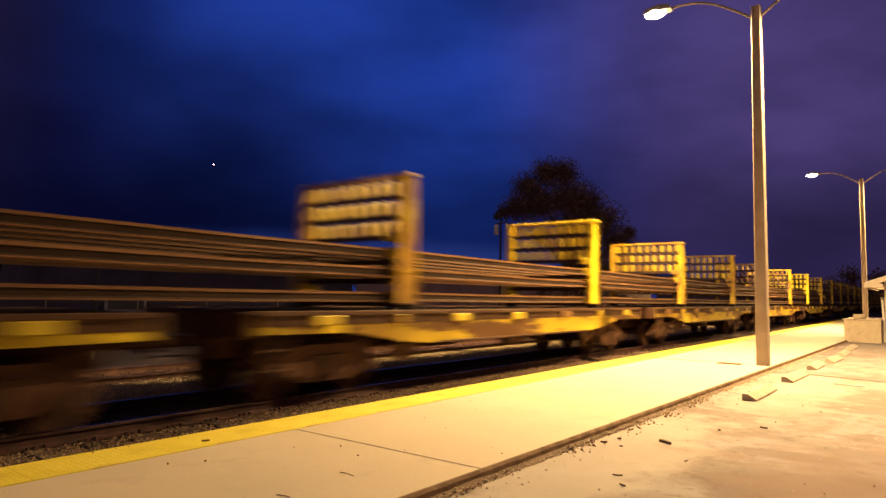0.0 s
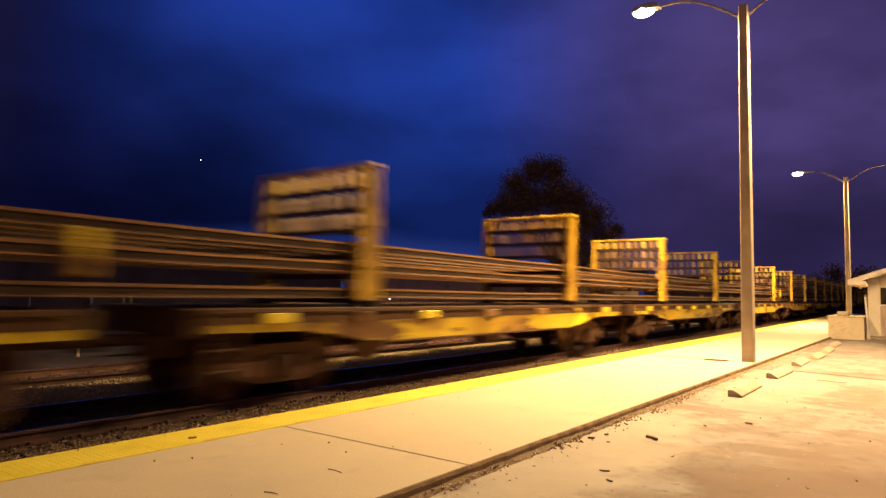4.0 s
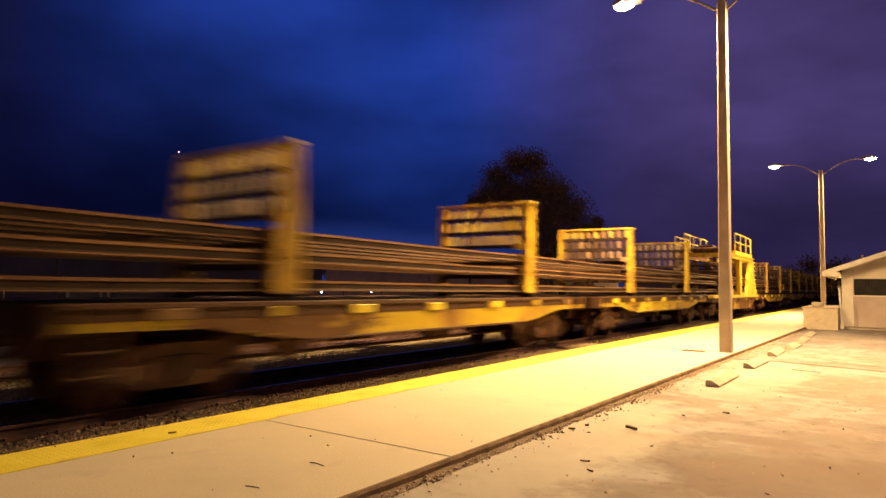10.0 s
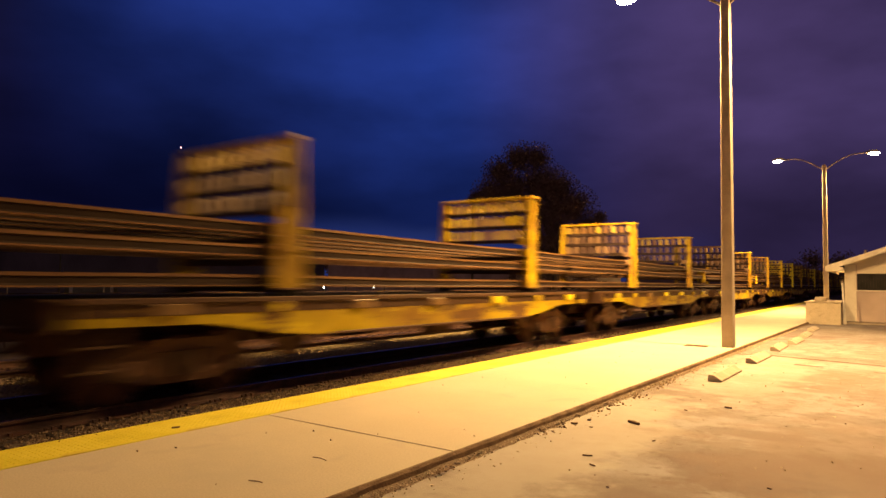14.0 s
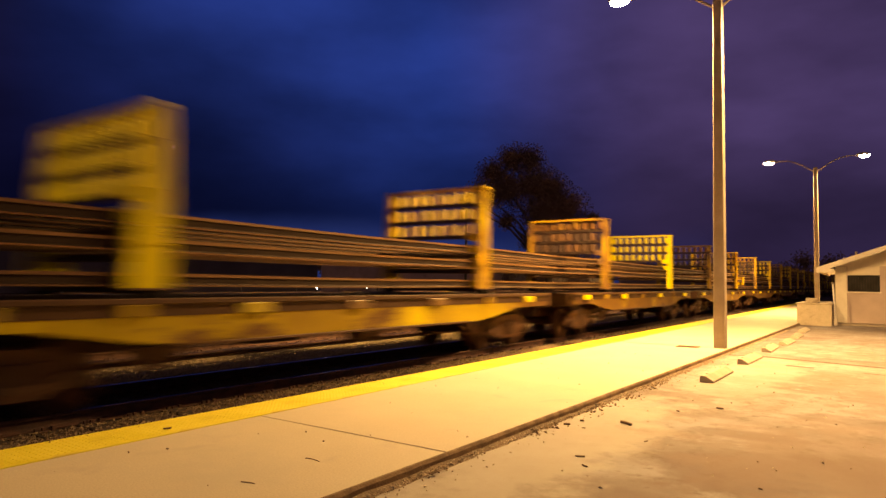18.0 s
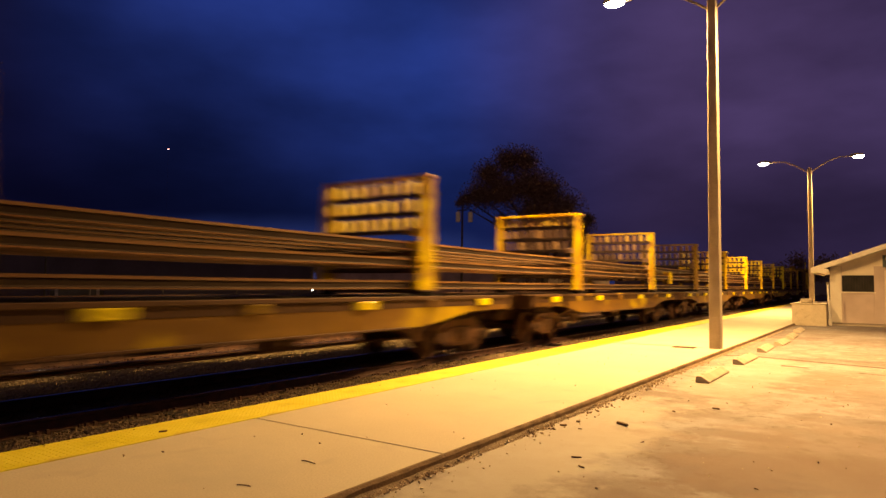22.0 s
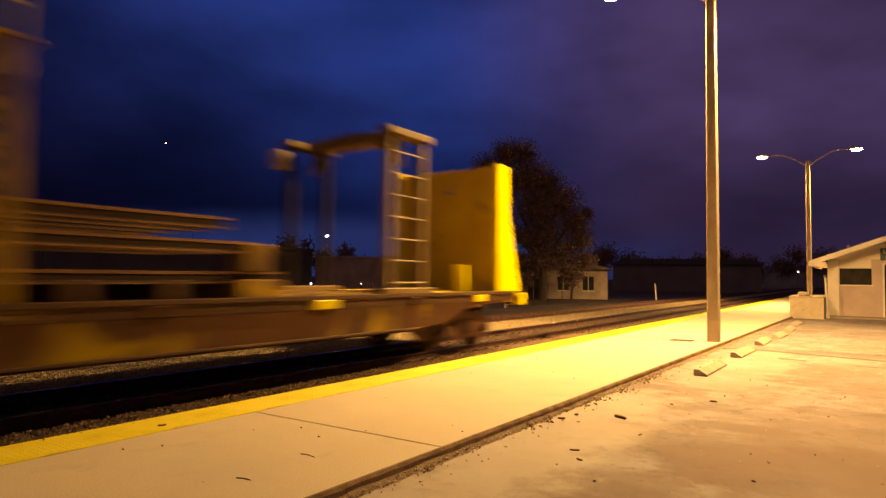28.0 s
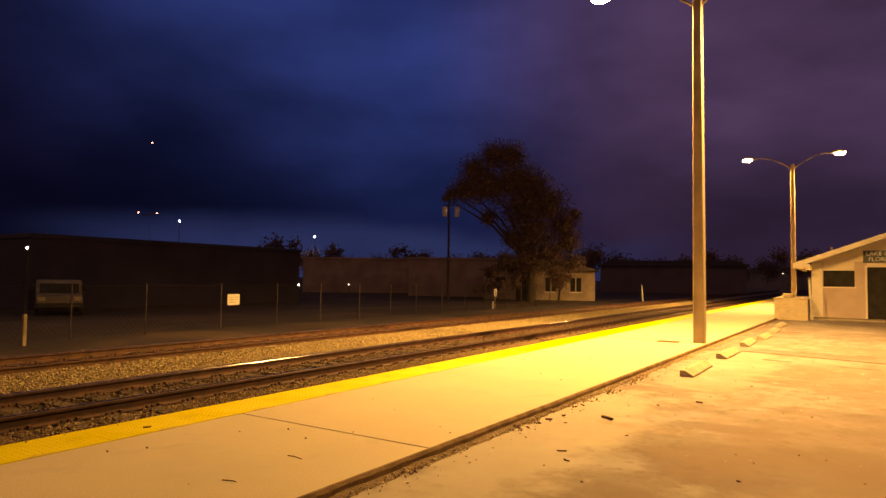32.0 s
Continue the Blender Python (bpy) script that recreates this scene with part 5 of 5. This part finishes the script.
for k in range(int((posts[-1] - 2) / 0.16)):
    for sgn in (1, -1):
        y0 = 2 + k * 0.16
        y1 = y0 + sgn * 1.5
        n = len(vs)
        vs += [(fx + 0.04, y0 - 0.003, 0.05), (fx + 0.04, y0 + 0.003, 0.05), (fx + 0.04, y1 + 0.003, 1.56), (fx + 0.04, y1 - 0.003, 1.56),
               (fx + 0.046, y0, 0.05), (fx + 0.046, y1, 1.56)]
        fs += [(n, n + 1, n + 2, n + 3), (n + 1, n + 4, n + 5, n + 2), (n + 4, n, n + 3, n + 5)]
me = bpy.data.meshes.new("wire_mesh")
me.from_pydata(vs, [], fs)
me.materials.append(M_IRON)
wm = new("wire_mesh", me)
wm.parent = fence
tagged(wm, kind="stuff")

fs1 = tagged(empty("fence_sign", fx + 0.07, 15.48, 0.72), "blank white notice board hung on the fence", "sign")
part("board", box(B(), 0, 0.012, -0.27, 0.27, -0.2, 0.2, 0.003), M_SIGN, fs1)
for z in (-0.09, 0.0, 0.09):
    part("lettering_bar", box(B(), 0.0125, 0.014, -0.2, 0.2, z - 0.012, z + 0.012), mat("faded_ink", (0.5, 0.46, 0.4), 0.6), fs1)
tagged(part("timber_post", box(B(), -18.49, -18.39, 8.25, 8.35, -0.36, 0.5, 0.015), M_TIMBER), "short grey timber post in the verge", "post")
sp = tagged(empty("track_sign", -19.73, 37.3, -0.36), "small white sign plate on a thin post", "sign")
part("post", box(B(), -0.03, 0.03, -0.03, 0.03, 0, 1.3), M_TIMBER, sp)
part("plate", box(B(), 0.032, 0.045, -0.2, 0.2, 0.82, 1.32, 0.004), M_SIGN, sp)
tagged(part("marker_post", tube(B(), (-15.5, 57.4, -0.4), (-15.6, 57.4, 1.2), 0.07, 0.05, 8), M_WHITE), "slim white marker post beside the track", "post")
tagged(part("marker_post", tube(B(), (-19.5, 36.6, -0.4), (-19.5, 36.6, 0.15), 0.06, 0.05, 8), M_WHITE), "short white stake beside the track", "post")

up = tagged(empty("utility_pole", -29.85, 47.6, -0.36), "wooden utility pole with two grey transformers", "utility pole")
part("pole", tube(B(), (0, 0, 0), (0, 0, 9.4), 0.13, 0.08, 10), M_BARK, up)
part("crossarm", box(B(), -0.5, 0.5, -0.05, 0.05, 8.42, 8.52), M_BARK, up)
for dx, dy in ((-0.30, -0.20), (0.60, 0.40)):
    tank = part("transformer", tube(B(), (dx, dy, 7.43), (dx, dy, 8.28), 0.21, 0.21, 14), M_TANK, up, "grey cylindrical transformer")
    part("lid", tube(B(), (dx, dy, 8.281), (dx, dy, 8.34), 0.22, 0.12, 14), M_TANK, tank)
    part("bushing", tube(B(), (dx, dy, 8.341), (dx, dy, 8.5), 0.04, 0.03, 8), M_BARK, tank)


# ---------------------------------------------------------------- buildings across the tracks
def building(name, label, x, y, rz, w, d, h, wall, windows=(), roof=0.0, parapet=True):
    """A block with its front face at local y = 0, windows as (x, z, width, height) on the front."""
    b = tagged(empty(name, x, y, -0.4, rz), label, "building")
    part("wall", box(B(), -w / 2, w / 2, 0, d, 0, h), wall, b)
    if roof:
        part("roof", prism(B(), [(-w / 2 - 0.5, h + 0.002), (w / 2 + 0.5, h + 0.002), (w / 2 - 1.5, h + roof), (-w / 2 + 1.5, h + roof)], "y", -0.5, d + 0.5), M_ROOF if wall is M_HOUSE else M_DISTWALL, b)
    elif parapet:
        part("parapet", box(B(), -w / 2 - 0.1, w / 2 + 0.1, -0.1, d + 0.1, h + 0.002, h + 0.25, 0.02), wall, b)
    for wx, wz, ww, wh in windows:
        wn = part("window", box(B(), wx - ww / 2, wx + ww / 2, -0.03, -0.002, wz, wz + wh), M_BLACK, b)
        part("frame", box(B(), wx - ww / 2 - 0.08, wx + ww / 2 + 0.08, -0.05, -0.032, wz - 0.1, wz - 0.002), M_TRIM, wn)
        part("mullion", box(B(), wx - 0.03, wx + 0.03, -0.045, -0.032, wz, wz + wh), M_TRIM, wn)
    return b


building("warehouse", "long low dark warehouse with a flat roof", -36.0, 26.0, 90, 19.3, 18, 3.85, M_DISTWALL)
building("brick_building", "plain dim commercial building with a flat roof", -52.0, 64.0, 39, 17, 14, 4.3, M_STORE)
building("store_building", "pale plain commercial building with a flat roof", -34.5, 60.0, 28, 14, 12, 4.05, M_STORE, [(3.5, 0.9, 2.2, 1.3)])
building("bungalow", "pale stucco bungalow with dark windows", -24.9, 55.8, 22, 10.5, 8, 2.9, M_HOUSE, [(-3.6, 0.9, 1.0, 1.3), (-1.6, 0.0, 1.0, 2.1), (1.2, 0.9, 1.0, 1.3), (3.5, 0.9, 1.0, 1.3)], roof=0.5)
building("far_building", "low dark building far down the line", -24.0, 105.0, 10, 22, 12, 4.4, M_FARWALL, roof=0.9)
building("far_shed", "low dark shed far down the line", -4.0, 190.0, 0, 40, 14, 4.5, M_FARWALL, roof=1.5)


# ---------------------------------------------------------------- trees
def crown_mesh(clumps, leaves, size, seed):
    rng = np.random.default_rng(seed)
    vs, fs = [], []
    for cx, cy, cz, r in clumps:
        n = int(leaves * r * r)
        d = rng.normal(size=(n, 3))
        d /= np.linalg.norm(d, axis=1)[:, None]
        p = np.array([cx, cy, cz]) + d * (r * (0.15 + np.minimum(np.abs(rng.normal(0, 0.5, n)), 0.95)))[:, None] * np.array([1, 1, 0.9])
        u = rng.normal(size=(n, 3))
        u /= np.linalg.norm(u, axis=1)[:, None]
        v = np.cross(u, rng.normal(size=(n, 3)))
        v /= np.linalg.norm(v, axis=1)[:, None]
        s = size * rng.uniform(0.6, 1.3, (n, 1))
        k = len(vs)
        q = np.stack([p - u * s, p - v * s * 0.45, p + u * s, p + v * s * 0.45], 1).reshape(-1, 3)
        vs += q.tolist()
        fs += [(k + 4 * i, k + 4 * i + 1, k + 4 * i + 2, k + 4 * i + 3) for i in range(n)]
    me = bpy.data.meshes.new("crown")
    me.from_pydata(vs, [], fs)
    me.materials.append(M_LEAF)
    return me


def tree(x, y, clumps, trunk_r, fork, label, leaves=150, size=0.2, seed=1):
    t = tagged(empty("tree", x, y, -0.4), label, "tree")
    bm = B()
    tube(bm, (0, 0, 0), (0.1, 0, fork), trunk_r * 1.25, trunk_r * 0.8, 10)
    part("trunk", bm, M_BARK, t)
    for cx, cy, cz, r in clumps:
        if cz > fork + 0.5:
            bm = B()
            mid = Vector((cx * 0.45, cy * 0.45, fork + (cz - fork) * 0.6))
            tube(bm, (0.1, 0, fork - 0.15), mid, trunk_r * 0.5, trunk_r * 0.3, 7)
            tube(bm, mid, (cx, cy, cz), trunk_r * 0.3, trunk_r * 0.08, 6)
            part("limb", bm, M_BARK, t)
    c = new("crown", crown_mesh(clumps, leaves, size, seed))
    c.parent = t
    return t


# local x runs across the line of sight, so the uneven crown is laid out in that frame
def across(cl, turn):
    a = radians(turn)
    return [(x * math.cos(a), x * math.sin(a), z, r) for x, z, r in cl]


tree(-23.5, 51.0, across([(-3.2, 12.9, 1.6), (-4.9, 11.7, 1.5), (-1.7, 12.9, 1.5), (-5.7, 9.9, 1.6), (-3.7, 10.2, 2.2), (-1.2, 10.7, 2.2), (0.3, 10.2, 1.7), (-6.9, 9.5, 0.8), (-7.5, 9.1, 0.4), (1.5, 8.6, 2.1), (-0.7, 8.2, 2.2), (2.8, 6.8, 1.6), (0.3, 6.0, 2.1), (3.2, 5.3, 1.4), (-1.4, 5.5, 1.2), (1.8, 4.2, 1.7), (-0.2, 3.5, 1.5), (-2.1, 3.6, 1.0), (3.7, 3.6, 1.0), (-3.3, 2.7, 0.7), (2.3, 2.3, 1.0), (-1.2, 1.8, 0.7), (-2.4, 1.5, 0.5), (-3.7, 7.4, 0.9), (3.8, 7.7, 0.7)], 28), 0.33, 3.2, "large dark broadleaf tree with an uneven open crown", 1900, 0.095, 3)
for x, y, cl, seed in ((-27.6, 50.2, [(0, 1.2, 0.8), (0.9, 1.6, 0.9), (-0.8, 1.0, 0.6), (0.4, 2.4, 0.6)], 31), (-24.9, 51.4, [(0, 1.6, 0.8), (0.6, 2.5, 0.8), (-0.6, 2.9, 0.7)], 32), (-21.4, 52.3, [(0, 1.5, 0.8), (0.7, 2.2, 0.8), (-0.5, 2.6, 0.6)], 33)):
    tree(x, y, across(cl, 28), 0.10, 1.2, "dark overgrown shrub before the bungalow", 700, 0.09, seed)
tree(-27.5, 60.0, across([(1, 4.4, 1.6), (-1, 4.0, 1.5), (2.5, 3.6, 1.2)], 28), 0.2, 2.0, "small dark tree beside the bungalow", 150, 0.2, 4)
for i, (x, y, h, s) in enumerate(((-48.5, 45.5, 5.2, 5), (-66.0, 72.0, 6.8, 6), (-60.0, 82.0, 6.6, 7), (-60, 20, 6, 8), (-44, 14, 5.6, 9))):
    rnd = random.Random(s)
    tree(x, y, [(rnd.uniform(-1.3, 1.3), rnd.uniform(-1.3, 1.3), h - rnd.uniform(0, 2.2), rnd.uniform(0.7, 1.3)) for k in range(7)], 0.2, h * 0.45, "small dark tree behind the warehouse", 120, 0.22, s)
tl = crown_mesh([(-95 + 1.9 * i + random.uniform(-1, 1), 100 + 0.55 * i + random.uniform(-6, 6), 3.2 + random.uniform(-0.7, 1.6) + (1.3 if i % 9 < 4 else 0), random.uniform(1.8, 2.8)) for i in range(78)], 150, 0.24, 21)
tagged(new("far_woods", tl), "dark line of distant trees on the horizon", "trees", kind="stuff")
tl2 = crown_mesh([(55 * math.cos(0.02 * i) - 60 + 2.4 * i, 230 + random.uniform(-10, 10), 2.8 + random.uniform(-0.5, 1.6), random.uniform(2.6, 3.6)) for i in range(60)], 90, 0.3, 22)
tagged(new("far_woods", tl2), "dark line of distant trees down the line", "trees", kind="stuff")


# ---------------------------------------------------------------- parked van behind the fence
M_VAN = mat("dusty_white_van", (0.18, 0.15, 0.14), 0.5, second=(0.10, 0.085, 0.08), scale=2)


def parked_van(x, y, rz):
    v = tagged(empty("parked_van", x, y, -0.36, rz), "white van parked in the dark behind the fence", "van")
    bm = prism(B(), [(-2.3, 0.35), (2.3, 0.35), (2.3, 0.95), (1.6, 1.0), (1.15, 1.5), (1.0, 1.65), (-2.3, 1.65)], "x", -0.92, 0.92)
    bmesh.ops.bevel(bm, geom=list(bm.edges), offset=0.05, segments=2, affect="EDGES")
    part("body", bm, M_VAN, v)
    part("windscreen", prism(B(), [(1.57, 1.06), (1.60, 1.07), (1.22, 1.49), (1.19, 1.48)], "x", -0.78, 0.78), M_BLACK, v)
    for s in (-0.925, 0.925):
        part("side_window", box(B(), s - 0.008, s + 0.008, -0.1, 0.85, 1.05, 1.45), M_BLACK, v)
        part("mirror", box(B(), s * 1.02, s * 1.2, 1.05, 1.15, 1.15, 1.4, 0.02), M_BLACK, v)
        part("headlight", box(B(), s * 0.6, s * 0.92, 2.29, 2.33, 0.72, 0.9, 0.01), M_POLE, v)
        for wy in (-1.45, 1.5):
            w = part("wheel", tube(B(), (s * 0.85, wy, 0.33), (s * 1.01, wy, 0.33), 0.33, 0.33, 18), M_BLACK, v)
            part("rim", tube(B(), (s * 1.011, wy, 0.33), (s * 1.02, wy, 0.33), 0.18, 0.18, 12), M_POLE, w)
    part("bumper", box(B(), -0.9, 0.9, 2.31, 2.42, 0.4, 0.62, 0.03), M_IRON, v)
    return v


parked_van(-32.2, 15.95, -115)


# ---------------------------------------------------------------- far lamps
M_FARWHITE = glow_mat("far_lamp_white", (0.85, 0.95, 1.0), 400.0)
M_FARRED = glow_mat("far_lamp_red", (1.0, 0.45, 0.42), 8.0)
M_LOWWHITE = glow_mat("low_lamp_white", (0.9, 0.95, 1.0), 10.0)


def far_lamp(dx, dy, z, dist, r, glow, label, base=-0.4):
    x, y = dx * dist, dy * dist
    f = tagged(empty("street_lamp", x, y, base), label, "street lamp", group="far lamps")
    part("pole", tube(B(), (0, 0, 0), (0, 0, z - base - r), 0.05, 0.035, 6), M_BLACK, f)
    bm = B()
    bmesh.ops.create_uvsphere(bm, u_segments=10, v_segments=6, radius=r * 0.55, matrix=Matrix.Translation((0, 0, z - base)))
    part("globe", bm, glow, f, smooth=True)


for dx, dy, tz, dist, r in ((-0.82, 0.57, 0.079, 95, 0.20), (-0.912, 0.41, 0.034, 33, 0.05), (-0.695, 0.719, 0.062, 130, 0.27), (-0.342, 0.94, 0.040, 170, 0.24), (-0.078, 0.997, 0.013, 180, 0.15), (-0.142, 0.99, 0.003, 185, 0.10)):
    far_lamp(dx, dy, 1.58 + tz * dist, dist, r, M_FARWHITE, "distant bright white street lamp on a thin pole")
far_lamp(-0.711, 0.703, 1.05, 43.5, 0.10, M_LOWWHITE, "low white lamp glowing beside the warehouse")
far_lamp(-0.655, 0.755, 0.95, 58, 0.08, M_LOWWHITE, "low white lamp glowing beside the warehouse")
mast = tagged(empty("radio_mast", -0.843 * 260, 0.538 * 260, -0.4), "distant radio mast with red and white lamps", "mast")
part("mast_pole", tube(B(), (0, 0, 0), (0, 0, 52), 0.03, 0.015, 6), M_IRON, mast)
part("side_arm", box(B(), -4.5, 4.5, -0.1, 0.1, 24.4, 24.7), M_IRON, mast)
for x, z, m in ((0, 51.5, M_FARRED), (-3.8, 25, M_FARRED), (2.4, 25, M_FARRED)):
    bm = B()
    bmesh.ops.create_uvsphere(bm, u_segments=8, v_segments=6, radius=0.22, matrix=Matrix.Translation((x * 0.55, x * 0.84, z)))
    part("mast_lamp", bm, m, mast, "small glowing reddish lamp", True)


# ---------------------------------------------------------------- motion of the train
TRAVEL = [(0, -0.81), (3, 48.47), (6, 98.27), (9, 147.57), (11.5, 189.25), (13, 213.85), (14, 230.4), (17, 280.75), (19, 314.7), (21, 348.25), (23, 381.9), (25, 415.7), (28, 466.0), (30, 499.5), (32, 533.0)]


def travelled(t):
    for (t0, d0), (t1, d1) in zip(TRAVEL[:-1], TRAVEL[1:]):
        if t <= t1:
            return d0 + (d1 - d0) * (t - t0) / (t1 - t0)
    return TRAVEL[-1][1]


def spin_rows(base, y0):
    """The turning of a wheelset while it rolls past; before and after it is out of sight or too far to tell."""
    near = [k / 30 for k in range(0, 961) if -3 < y0 - travelled(k / 30) < 30]
    if not near:
        return []
    rows, t0 = [(0.0, base)] if near[0] > 0 else [], travelled(near[0])
    for t in near:
        rows.append((t, base @ pose(0, 0, 0, math.degrees((travelled(t) - t0) / 0.435))))
    for extra in (1 / 30, 2 / 30):
        if near[-1] + extra < 32:
            rows.append((near[-1] + extra, rows[-1][1]))
    if rows[-1][0] < 32:
        rows.append((32.0, rows[-1][1]))
    return rows


def motions():
    for ob, x, y0, z in MOVING:
        walk(ob, [(t, pose(x, y0 - d, z)) for t, d in TRAVEL])
        for part_ob in ob.children_recursive:
            if part_ob.name.startswith("wheelset"):
                base = part_ob.matrix_basis.copy()
                rows = spin_rows(base, y0 + part_ob.parent.location.y + base.translation.y)
                if rows:
                    walk(part_ob, rows)


motions()
